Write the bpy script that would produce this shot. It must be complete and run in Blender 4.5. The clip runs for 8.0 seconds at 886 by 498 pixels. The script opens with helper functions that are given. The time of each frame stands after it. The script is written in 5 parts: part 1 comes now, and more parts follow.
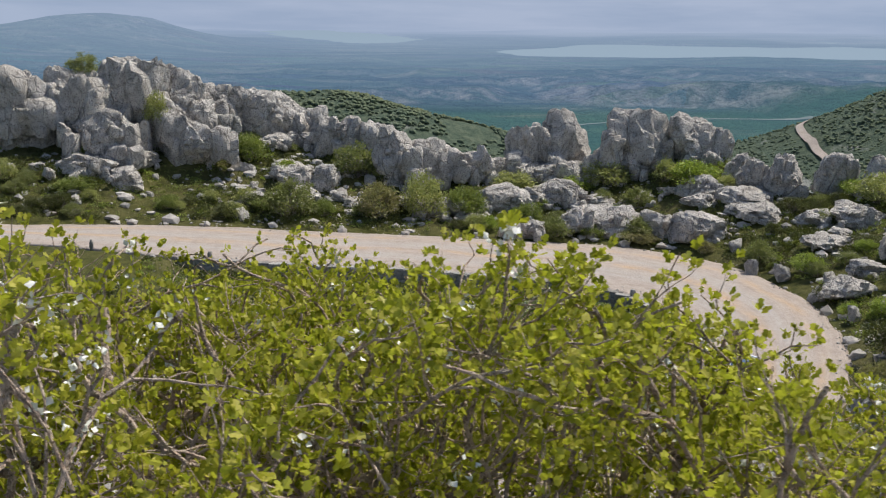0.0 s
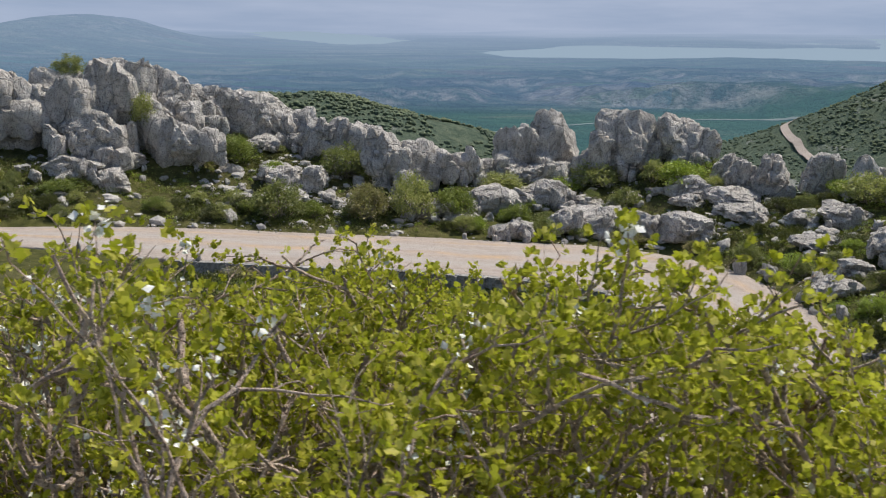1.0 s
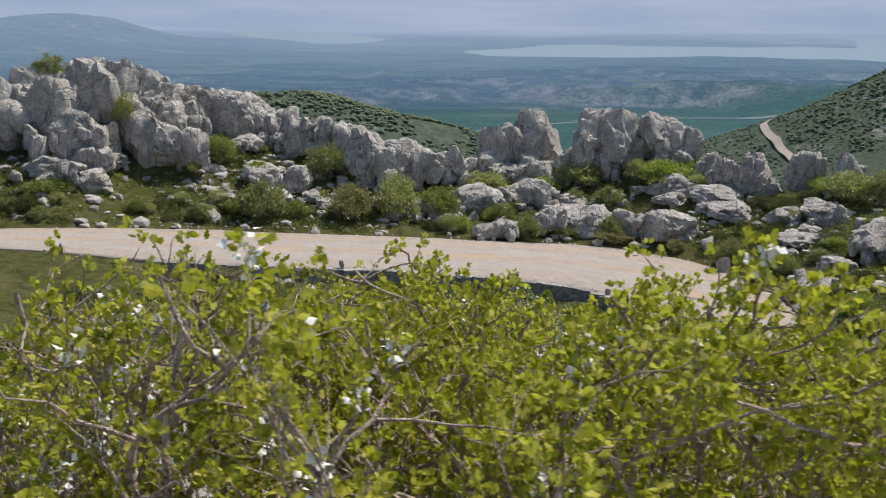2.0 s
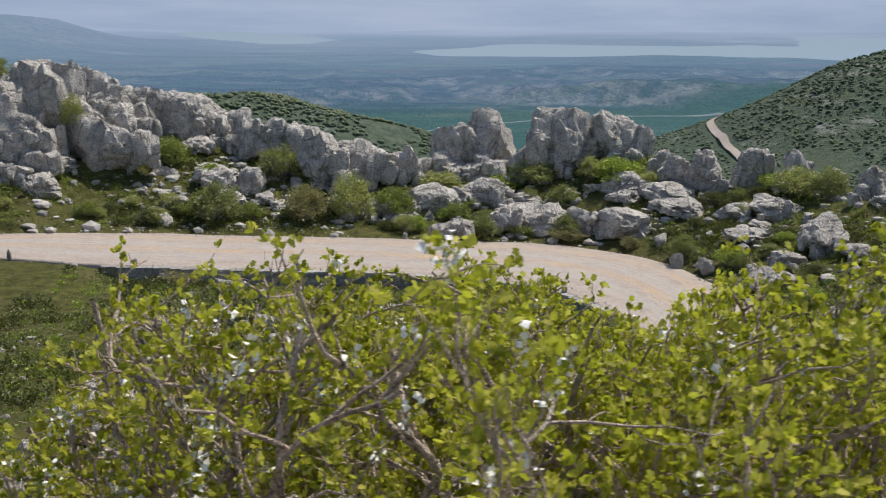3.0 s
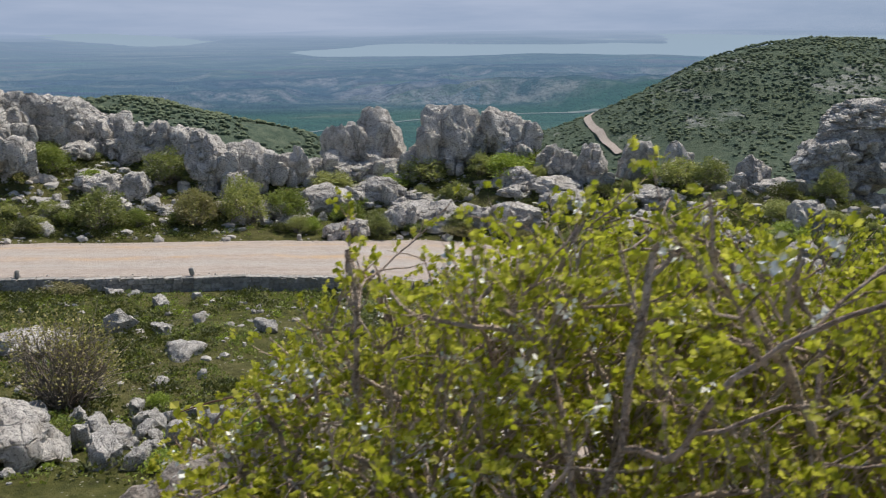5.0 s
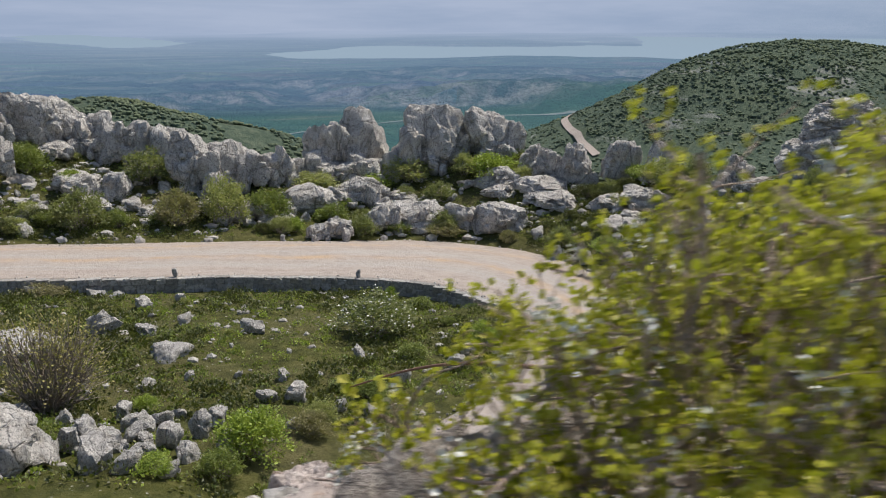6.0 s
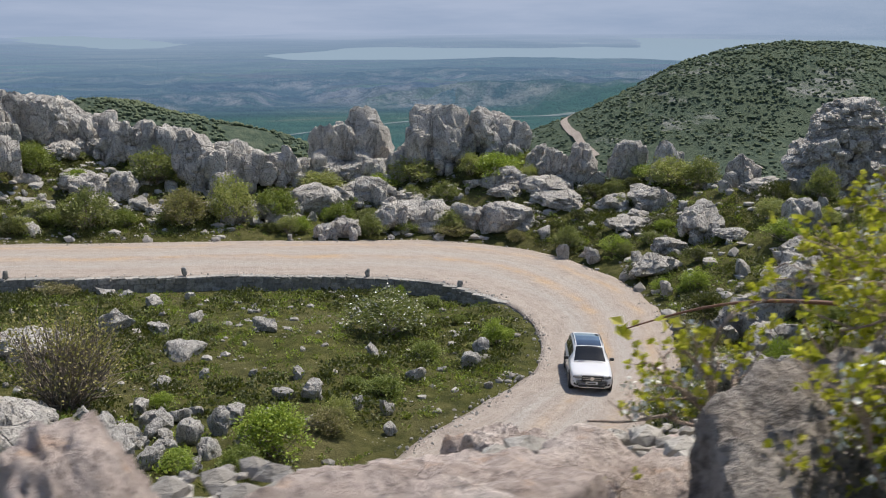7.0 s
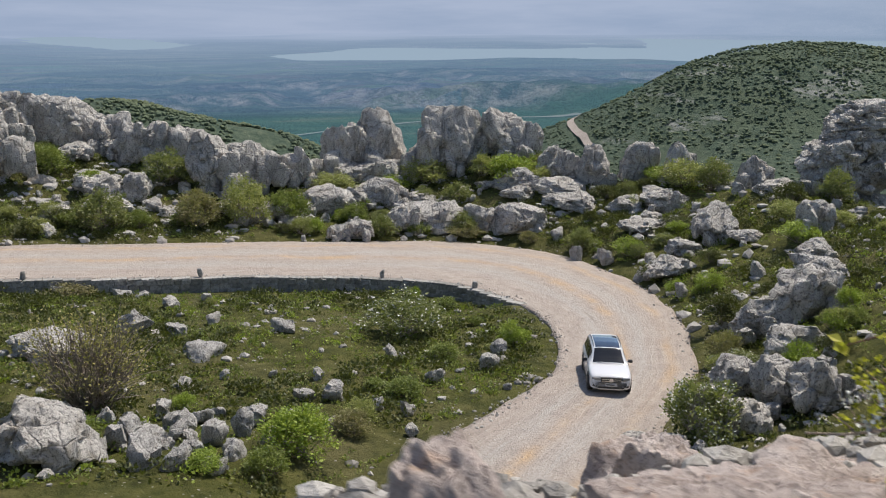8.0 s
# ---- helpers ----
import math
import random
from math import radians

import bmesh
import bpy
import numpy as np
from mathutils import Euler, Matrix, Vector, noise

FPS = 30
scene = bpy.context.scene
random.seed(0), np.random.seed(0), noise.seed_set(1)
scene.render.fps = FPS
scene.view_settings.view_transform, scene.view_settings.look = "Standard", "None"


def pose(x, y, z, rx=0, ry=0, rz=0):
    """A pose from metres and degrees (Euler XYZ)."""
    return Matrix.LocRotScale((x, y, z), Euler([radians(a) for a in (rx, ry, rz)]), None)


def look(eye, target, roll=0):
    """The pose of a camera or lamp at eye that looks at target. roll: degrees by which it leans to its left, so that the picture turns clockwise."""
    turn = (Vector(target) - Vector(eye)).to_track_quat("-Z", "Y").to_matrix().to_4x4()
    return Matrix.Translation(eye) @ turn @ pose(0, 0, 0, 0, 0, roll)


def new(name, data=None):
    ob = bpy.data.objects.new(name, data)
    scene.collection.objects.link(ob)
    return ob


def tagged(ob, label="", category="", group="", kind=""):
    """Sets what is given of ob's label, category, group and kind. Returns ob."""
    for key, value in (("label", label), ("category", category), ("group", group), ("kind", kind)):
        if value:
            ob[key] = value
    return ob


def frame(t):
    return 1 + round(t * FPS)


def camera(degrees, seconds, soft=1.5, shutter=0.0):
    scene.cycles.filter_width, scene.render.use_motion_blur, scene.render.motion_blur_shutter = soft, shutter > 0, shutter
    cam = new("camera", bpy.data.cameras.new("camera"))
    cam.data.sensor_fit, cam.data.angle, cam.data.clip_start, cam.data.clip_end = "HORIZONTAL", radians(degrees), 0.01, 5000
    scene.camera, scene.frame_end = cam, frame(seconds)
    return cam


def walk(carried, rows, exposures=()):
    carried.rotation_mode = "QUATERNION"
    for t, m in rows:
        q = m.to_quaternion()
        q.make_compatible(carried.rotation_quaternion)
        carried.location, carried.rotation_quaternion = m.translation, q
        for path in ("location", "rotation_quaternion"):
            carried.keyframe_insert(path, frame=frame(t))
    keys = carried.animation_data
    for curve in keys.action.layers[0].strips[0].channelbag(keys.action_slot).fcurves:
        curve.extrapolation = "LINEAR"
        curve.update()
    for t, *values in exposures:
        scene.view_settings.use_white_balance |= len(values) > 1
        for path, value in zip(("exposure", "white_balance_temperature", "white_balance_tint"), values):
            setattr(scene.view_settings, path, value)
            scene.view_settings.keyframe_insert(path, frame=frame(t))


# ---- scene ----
cam = camera(49.8, 8.0, soft=1.1, shutter=0.5)
PATH = [
    (0, (-0.708, -0.327, 18.456), (-0.704, 1.608, 17.95), 1.7),
    (0.5, (-0.803, -0.285, 18.439), (-0.785, 1.651, 17.934), 1.8),
    (1, (-0.906, -0.245, 18.428), (-0.874, 1.69, 17.925), 1.7),
    (1.5, (-1.009, -0.218, 18.426), (-0.963, 1.717, 17.923), 1.7),
    (2, (-1.13, -0.188, 18.444), (-1.06, 1.747, 17.94), 1.7),
    (3.5, (-1.599, -0.122, 18.41), (-1.371, 1.802, 17.911), 1.5),
    (4, (-1.771, -0.057, 18.354), (-1.489, 1.86, 17.857), 1.4),
    (4.5, (-1.95, -0.008, 18.301), (-1.61, 1.9, 17.806), 1.3),
    (5, (-2.218, 0.0, 18.27), (-1.812, 1.894, 17.775), 1.3),
    (5.2, (-2.295, 0.04, 18.234), (-1.866, 1.93, 17.742), 1.2),
    (6.5, (-3.108, 0.732, 17.866), (-2.652, 2.616, 17.377), 1.5),
    (7, (-3.456, 0.656, 17.826), (-2.998, 2.542, 17.339), 1.5),
    (7.5, (-3.746, 0.707, 17.791), (-3.291, 2.593, 17.304), 1.5),
    (8, (-4.079, 0.681, 17.896), (-3.632, 2.569, 17.41), 1.5),
]
walk(cam, [(t, look(eye, target, roll)) for t, eye, target, roll in PATH])

# ---- world, sun ----
SUN = Vector((0.47, 0.34, 1.0)).normalized()
world = bpy.data.worlds.new("sky")
scene.world = world
world.use_nodes = True
wn = world.node_tree
sky = wn.nodes.new("ShaderNodeTexSky")
sky.sky_type = "NISHITA"
sky.sun_disc = False
sky.sun_elevation = math.asin(SUN.z)
sky.sun_rotation = math.atan2(SUN.x, SUN.y)
sky.air_density, sky.dust_density, sky.altitude = 1.0, 2.0, 900
wn.links.new(sky.outputs[0], wn.nodes["Background"].inputs[0])
wn.nodes["Background"].inputs[1].default_value = 0.13
sun = new("sun", bpy.data.lights.new("sun", "SUN"))
sun.data.energy, sun.data.angle, sun.data.color = 4.8, radians(0.6), (1.0, 0.93, 0.83)
sun.matrix_world = look((60, 40, 120), Vector((60, 40, 120)) - SUN)


# ---- materials ----
class Nodes:
    """A short way to write a node material."""

    def __init__(self, name, rough=0.85, spec=0.3, metal=0.0):
        self.m = bpy.data.materials.new(name)
        self.m.use_nodes = True
        self.t = self.m.node_tree
        self.b = self.t.nodes["Principled BSDF"]
        self.b.inputs["Roughness"].default_value = rough
        self.b.inputs["Specular IOR Level"].default_value = spec
        self.b.inputs["Metallic"].default_value = metal
        self.pos = self.n("NewGeometry").outputs["Position"]

    def n(self, kind, feature="", blend_type="", operation=""):
        node = self.t.nodes.new("ShaderNode" + kind)
        if feature:
            node.feature = feature
        if blend_type:
            node.blend_type = blend_type
        if operation:
            node.operation = operation
        return node

    def put(self, node, key, value):
        if isinstance(value, (int, float, tuple)):
            node.inputs[key].default_value = value
        elif value is not None:
            self.t.links.new(value, node.inputs[key])

    def noise(self, scale, detail=4, rough=0.55, vec=None, dist=0.0):
        node = self.n("TexNoise")
        self.put(node, "Vector", vec or self.pos)
        self.put(node, "Scale", scale), self.put(node, "Detail", detail)
        self.put(node, "Roughness", rough), self.put(node, "Distortion", dist)
        return node.outputs[0]

    def voronoi(self, scale, feature="F1", vec=None, out=0):
        node = self.n("TexVoronoi", feature=feature)
        self.put(node, "Vector", vec or self.pos), self.put(node, "Scale", scale)
        return node.outputs[out]

    def ramp(self, fac, *stops):
        node = self.n("ValToRGB")
        el = node.color_ramp.elements
        while len(el) < len(stops):
            el.new(0.5)
        for e, (p, c) in zip(el, stops):
            e.position, e.color = p, (*(c if isinstance(c, tuple) else (c, c, c)), 1)
        self.put(node, 0, fac)
        return node.outputs[0]

    def mix(self, fac, a, b, kind="MIX"):
        node = self.n("MixRGB", blend_type=kind)
        self.put(node, 0, fac)
        for key, v in ((1, a), (2, b)):
            self.put(node, key, (*v, 1) if isinstance(v, tuple) and len(v) == 3 else v)
        return node.outputs[0]

    def math(self, op, a, b=None, c=None):
        node = self.n("Math", operation=op)
        for i, v in enumerate((a, b, c)):
            if v is not None:
                self.put(node, i, v)
        return node.outputs[0]

    def stretch(self, x, y, z, vec=None):
        node = self.n("Mapping")
        self.put(node, 0, vec or self.pos)
        node.inputs["Scale"].default_value = (x, y, z)
        return node.outputs[0]

    def rand(self):
        return self.n("ObjectInfo").outputs["Random"]

    def island(self):
        return self.n("NewGeometry").outputs["Random Per Island"]

    def bump(self, height, strength=0.5, dist=0.05):
        node = self.n("Bump")
        self.put(node, "Strength", strength), self.put(node, "Distance", dist), self.put(node, "Height", height)
        self.t.links.new(node.outputs[0], self.b.inputs["Normal"])

    def col(self, c):
        self.put(self.b, "Base Color", (*c, 1) if isinstance(c, tuple) else c)
        return self.m


def rock_material(name, lo, mid, hi, size=1.0, warm=(0.42, 0.36, 0.28)):
    k = Nodes(name, 0.9, 0.2)
    big = k.noise(0.7 / size, 6, 0.62)
    fine = k.noise(9 / size, 6, 0.7)
    flute = k.noise(2.6 / size, 5, 0.6, k.stretch(1, 1, 0.28), 0.6)
    c = k.ramp(big, (0.3, lo), (0.48, mid), (0.68, hi))
    c = k.mix(k.ramp(flute, (0.36, 0.0), (0.6, 0.55)), c, hi)
    c = k.mix(k.ramp(k.noise(1.7 / size, 4), (0.56, 0.0), (0.72, 0.5)), c, warm)
    c = k.mix(k.ramp(fine, (0.37, 0.8), (0.49, 0.0)), c, tuple(v * 0.4 for v in lo))
    joint = k.ramp(k.voronoi(0.62 / size, "DISTANCE_TO_EDGE", k.mix(0.3, k.stretch(1, 1, 0.6), k.noise(1.3 / size, 4))), (0.0, 0.85), (0.016, 0.5), (0.032, 0.0))
    seam = k.ramp(k.voronoi(2.0 / size, "DISTANCE_TO_EDGE", k.mix(0.12, k.stretch(1, 1, 0.7), k.noise(4 / size, 4))), (0.0, 0.5), (0.04, 0.0))
    seam = k.math("MULTIPLY", seam, k.ramp(k.noise(0.9 / size, 3), (0.46, 0.0), (0.6, 1.0)))
    c = k.mix(k.math("MULTIPLY", k.math("MAXIMUM", joint, seam), k.ramp(k.noise(0.5 / size, 3), (0.42, 0.1), (0.62, 0.7))), c, tuple(v * 0.4 for v in lo))
    crack = k.ramp(k.voronoi(1.1 / size, "DISTANCE_TO_EDGE", k.mix(0.14, k.pos, k.noise(3 / size, 3))), (0.0, 0.0), (0.045, 1.0))
    h = k.math("ADD", k.math("MULTIPLY", k.math("SUBTRACT", crack, k.math("MULTIPLY", joint, 1.3)), 0.5), k.math("ADD", k.math("MULTIPLY", flute, 1.2), k.math("MULTIPLY", fine, 0.35)))
    rill = k.noise(5.5 / size, 6, 0.75, k.stretch(1, 1, 0.45), 1.0)
    h = k.math("ADD", h, k.math("MULTIPLY", rill, 0.9))
    k.bump(h, 1.0, 0.2 * size)
    return k.col(c)


def plain_material(name, c, rough=0.5, metal=0.0, spec=0.5, coat=0.0):
    k = Nodes(name, rough, spec, metal)
    k.b.inputs["Coat Weight"].default_value = coat
    return k.col(k.mix(k.math("MULTIPLY", k.noise(14, 4), 0.25), c, tuple(v * 0.75 for v in c)))


def leaf_material(name, a, b, c, glow=0.35):
    k = Nodes(name, 0.5, 0.35)
    col = k.ramp(k.island(), (0.05, a), (0.5, b), (0.95, c))
    col = k.mix(k.math("MULTIPLY", k.rand(), 0.3), col, a)
    tr = k.n("BsdfTranslucent")
    k.put(tr, 0, k.mix(0.5, col, (0.34, 0.42, 0.03)))
    mixer = k.n("MixShader")
    mixer.inputs[0].default_value = glow
    k.t.links.new(k.b.outputs[0], mixer.inputs[1]), k.t.links.new(tr.outputs[0], mixer.inputs[2])
    k.t.links.new(mixer.outputs[0], k.t.nodes["Material Output"].inputs[0])
    return k.col(col)


M_ROCK = rock_material("limestone", (0.25, 0.232, 0.208), (0.48, 0.45, 0.41), (0.71, 0.67, 0.615))
M_ROCK_SMALL = rock_material("limestone_small", (0.22, 0.21, 0.19), (0.41, 0.39, 0.36), (0.62, 0.59, 0.55), 0.4)
k = Nodes("pinkish_limestone", 0.9, 0.25)
c = k.ramp(k.noise(5, 6, 0.65), (0.32, (0.33, 0.265, 0.23)), (0.5, (0.5, 0.42, 0.38)), (0.68, (0.66, 0.585, 0.54)))
c = k.mix(k.ramp(k.noise(11, 5, 0.7), (0.56, 0.0), (0.68, 0.7)), c, (0.5, 0.34, 0.24))
c = k.mix(k.ramp(k.noise(42, 6, 0.75), (0.36, 0.8), (0.5, 0.0)), c, (0.2, 0.165, 0.145))
k.bump(k.math("ADD", k.noise(20, 7, 0.75), k.math("MULTIPLY", k.noise(6, 4), 1.5)), 0.9, 0.03)
M_ROCK_NEAR = k.col(c)
k = Nodes("wall_stone", 0.92, 0.2)
c = k.mix(k.rand(), (0.25, 0.24, 0.22), (0.45, 0.43, 0.4))
c = k.mix(k.ramp(k.noise(5, 6, 0.7), (0.4, 0.6), (0.56, 0.0)), c, (0.1, 0.097, 0.088))
k.bump(k.noise(7, 6, 0.7), 0.8, 0.05)
M_WALL = k.col(c)
k = Nodes("pale_rubble", 0.92, 0.2)
c = k.mix(k.island(), (0.29, 0.27, 0.245), (0.53, 0.5, 0.46))
k.bump(k.noise(9, 6, 0.7), 0.8, 0.04)
M_RUBBLE = k.col(k.mix(k.ramp(k.noise(8, 6, 0.7), (0.38, 0.6), (0.52, 0.0)), c, (0.2, 0.185, 0.165)))


def ground_material():
    k = Nodes("mountain_turf", 0.95, 0.15)
    patch = k.noise(0.16, 5, 0.6, None, 0.5)
    mid = k.noise(1.3, 5, 0.65)
    fine = k.noise(11, 5, 0.7)
    grass = k.ramp(mid, (0.3, (0.034, 0.038, 0.011)), (0.5, (0.078, 0.082, 0.021)), (0.7, (0.132, 0.126, 0.04)))
    dry = k.ramp(fine, (0.3, (0.08, 0.07, 0.03)), (0.7, (0.2, 0.175, 0.09)))
    c = k.mix(k.ramp(k.math("ADD", patch, k.math("MULTIPLY", mid, 0.35)), (0.64, 0.0), (0.9, 0.6)), grass, dry)
    c = k.mix(k.ramp(fine, (0.25, 0.7), (0.45, 0.0)), c, (0.03, 0.035, 0.014))
    pebble = k.ramp(k.voronoi(3.2), (0.1, 1.0), (0.16, 0.0))
    c = k.mix(k.math("MULTIPLY", pebble, k.ramp(k.noise(0.5, 3), (0.5, 0.0), (0.62, 0.9))), c, (0.42, 0.4, 0.36))
    k.bump(k.math("ADD", k.math("MULTIPLY", mid, 1.0), fine), 1.0, 0.14)
    return k.col(c)


def hill_material():
    k = Nodes("scrub_hillside", 0.95, 0.1)
    tufts = k.noise(0.3, 6, 0.75)
    # slightly bluish greens: a little distance haze is put into these colours
    c = k.ramp(tufts, (0.35, (0.042, 0.066, 0.05)), (0.5, (0.074, 0.102, 0.07)), (0.65, (0.12, 0.142, 0.098)))
    big = k.noise(0.018, 5, 0.6, k.stretch(1, 1, 2))
    c = k.mix(k.ramp(big, (0.5, 0.0), (0.58, 0.55), (0.7, 0.2)), c, (0.085, 0.108, 0.068))
    bare = k.ramp(k.noise(0.014, 6, 0.7, k.stretch(1.0, 0.6, 3.0)), (0.57, 0.0), (0.63, 0.75))
    c = k.mix(bare, c, (0.3, 0.3, 0.28))
    k.bump(tufts, 0.8, 2.0)
    return k.col(c)


def distance_material(name, near, far):
    """Valley land kilometres off: the further, the more haze painted in as emission."""
    k = Nodes(name, 1.0, 0.0)
    sep = k.n("SeparateXYZ")
    k.put(sep, 0, k.pos)
    wide = k.stretch(0.4, 1, 1)
    field = k.noise(0.0075, 9, 0.74, wide, 0.8)
    c = k.ramp(field, (0.36, (0.012, 0.035, 0.04)), (0.46, (0.04, 0.095, 0.085)), (0.54, (0.1, 0.17, 0.12)), (0.64, (0.3, 0.31, 0.24)))
    plots = k.voronoi(0.02, "F1", k.stretch(0.35, 1.3, 1), 1)
    c = k.mix(k.ramp(k.noise(0.004, 4), (0.48, 0.0), (0.6, 0.45)), c, k.mix(0.75, plots, (0.1, 0.16, 0.1)))
    c = k.mix(k.ramp(k.noise(0.022, 6, 0.75, k.stretch(0.22, 1, 1), 0.5), (0.6, 0.0), (0.67, 0.75)), c, (0.5, 0.42, 0.36))
    steep = k.n("SeparateXYZ")
    k.put(steep, 0, k.n("NewGeometry").outputs["Normal"])
    c = k.mix(k.math("MULTIPLY", k.ramp(steep.outputs[2], (0.96, 1.0), (0.996, 0.0)), k.ramp(k.noise(0.03, 6, 0.7, k.stretch(1, 1, 0.3)), (0.42, 0.0), (0.6, 0.9))), c, (0.5, 0.47, 0.43))
    k.bump(k.noise(0.012, 8, 0.7), 1.0, 160)
    k.col(c)
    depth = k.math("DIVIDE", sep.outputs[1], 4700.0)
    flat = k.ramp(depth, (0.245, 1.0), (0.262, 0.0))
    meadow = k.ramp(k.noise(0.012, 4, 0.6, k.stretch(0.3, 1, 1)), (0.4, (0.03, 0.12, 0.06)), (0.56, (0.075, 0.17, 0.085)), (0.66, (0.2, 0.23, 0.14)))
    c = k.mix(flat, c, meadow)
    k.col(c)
    # share and tint of the painted haze glow, by distance north
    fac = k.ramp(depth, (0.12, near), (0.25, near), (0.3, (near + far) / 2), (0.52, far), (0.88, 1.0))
    haze_glow = k.n("Emission")
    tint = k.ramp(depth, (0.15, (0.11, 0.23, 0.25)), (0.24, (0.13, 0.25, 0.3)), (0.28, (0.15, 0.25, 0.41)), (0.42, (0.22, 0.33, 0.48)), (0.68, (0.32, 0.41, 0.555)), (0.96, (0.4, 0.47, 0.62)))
    # haze banks: random bluer patches in the same painted glow
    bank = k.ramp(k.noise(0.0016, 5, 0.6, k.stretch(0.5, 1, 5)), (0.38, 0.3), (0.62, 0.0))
    k.put(haze_glow, 0, k.mix(bank, tint, (0.16, 0.26, 0.42)))
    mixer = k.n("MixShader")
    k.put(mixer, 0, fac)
    k.t.links.new(k.b.outputs[0], mixer.inputs[1]), k.t.links.new(haze_glow.outputs[0], mixer.inputs[2])
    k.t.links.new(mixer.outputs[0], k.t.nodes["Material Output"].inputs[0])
    return k.m


def road_material():
    k = Nodes("gravel_road", 0.95, 0.15)
    uv = k.n("UVMap")
    sep = k.n("SeparateXYZ")
    k.put(sep, 0, uv.outputs[0])
    wob = k.math("MULTIPLY", k.math("SUBTRACT", k.noise(0.12, 4, 0.6), 0.5), 0.2)
    u = k.math("ADD", sep.outputs[0], wob)
    fine = k.noise(13, 7, 0.8)
    mid = k.noise(1.6, 6, 0.7)
    lines = k.noise(1.0, 5, 0.7, k.stretch(26, 0.22, 1, uv.outputs[0]))
    base = k.ramp(mid, (0.32, (0.29, 0.243, 0.208)), (0.52, (0.38, 0.322, 0.278)), (0.7, (0.44, 0.376, 0.326)))
    c = k.mix(k.ramp(lines, (0.4, 0.0), (0.62, 0.7)), base, (0.45, 0.393, 0.345))
    ruts = k.ramp(u, (0.18, 0.0), (0.3, 0.75), (0.4, 0.1), (0.5, 0.0), (0.62, 0.75), (0.72, 0.1), (0.84, 0.0))
    c = k.mix(k.math("MULTIPLY", ruts, k.ramp(lines, (0.3, 0.4), (0.6, 1.0))), c, (0.42, 0.395, 0.37))
    dust = k.ramp(u, (0.4, 0.0), (0.47, 0.85), (0.54, 0.0), (0.76, 0.0), (0.83, 0.6), (0.9, 0.0))
    c = k.mix(k.math("MULTIPLY", dust, k.ramp(k.noise(0.25, 5, 0.7), (0.42, 0.15), (0.6, 1.0))), c, (0.52, 0.36, 0.21))
    c = k.mix(k.ramp(fine, (0.36, 0.7), (0.5, 0.0)), c, (0.15, 0.128, 0.11))
    stone = k.ramp(k.voronoi(4.2), (0.08, 1.0), (0.2, 0.0))
    c = k.mix(k.math("MULTIPLY", stone, 0.45), c, (0.58, 0.56, 0.52))
    k.bump(k.math("ADD", k.math("MULTIPLY", fine, 0.9), k.math("ADD", stone, lines)), 0.9, 0.07)
    return k.col(c)


M_GROUND, M_HILL, M_ROAD = ground_material(), hill_material(), road_material()


# ---- shape helpers ----
def smooth(a, b, x):
    s = np.clip((x - a) / (b - a), 0, 1)
    return s * s * (3 - 2 * s)


def hash3(i, j, k, seed):
    n = (i * 374761393 + j * 668265263 + k * 2147483647 + seed * 144665) & 0xFFFFFFFF
    n = ((n ^ (n >> 13)) * 1274126177) & 0xFFFFFFFF
    n = n ^ (n >> 16)
    return (n & 0xFFFF) / 65535.0 * 2 - 1


def vnoise(p, seed=0):
    """Value noise from -1 to 1 for an array of points."""
    p = np.asarray(p, float)
    f = np.floor(p).astype(np.int64)
    w = p - f
    w = w * w * (3 - 2 * w)
    out = 0
    for a in (0, 1):
        for b in (0, 1):
            for c in (0, 1):
                g = (w[:, 0] if a else 1 - w[:, 0]) * (w[:, 1] if b else 1 - w[:, 1]) * (w[:, 2] if c else 1 - w[:, 2])
                out = out + g * hash3(f[:, 0] + a, f[:, 1] + b, f[:, 2] + c, seed)
    return out


def fbm(p, seed=0, octaves=4, gain=0.5):
    p = np.asarray(p, float)
    out, amp = 0, 1.0
    for o in range(octaves):
        out = out + amp * vnoise(p * 2 ** o + 17.3 * o, seed + o)
        amp *= gain
    return out


def flat3(x, y):
    return np.stack([x, y, np.zeros_like(x)], -1)


def mesh_from(name, verts, faces, material, shade=True, uv=None, sharp=0):
    me = bpy.data.meshes.new(name)
    me.from_pydata(np.asarray(verts, float).tolist(), [], np.asarray(faces).tolist() if isinstance(faces, np.ndarray) else faces)
    me.materials.append(material)
    if shade:
        me.polygons.foreach_set("use_smooth", [True] * len(me.polygons))
    if sharp:
        me.set_sharp_from_angle(angle=radians(sharp))
    if uv is not None:
        layer = me.uv_layers.new(name="UVMap")
        idx = np.empty(len(me.loops), np.int64)
        me.loops.foreach_get("vertex_index", idx)
        layer.data.foreach_set("uv", np.asarray(uv)[idx].ravel())
    me.update()
    return me


def part_mesh(name, me, parent, label=""):
    ob = new(name, me)
    ob.parent = parent
    return tagged(ob, label)


def part(name, bm, material, parent, label=""):
    me = bpy.data.meshes.new(name)
    bm.to_mesh(me)
    bm.free()
    me.materials.append(material)
    return part_mesh(name, me, parent, label)


def grid_faces(nu, nv):
    i = np.arange(nu - 1)[:, None] * nv + np.arange(nv - 1)[None, :]
    i = i.ravel()
    return np.stack([i, i + 1, i + nv + 1, i + nv], -1)


# ---- the plan: a hairpin on a sloping bench ----
def bench(x, y):
    return 0.45 + 0.062 * (66 - np.clip(y, 8, 80)) - 0.03 * np.clip(x, -60, 30)


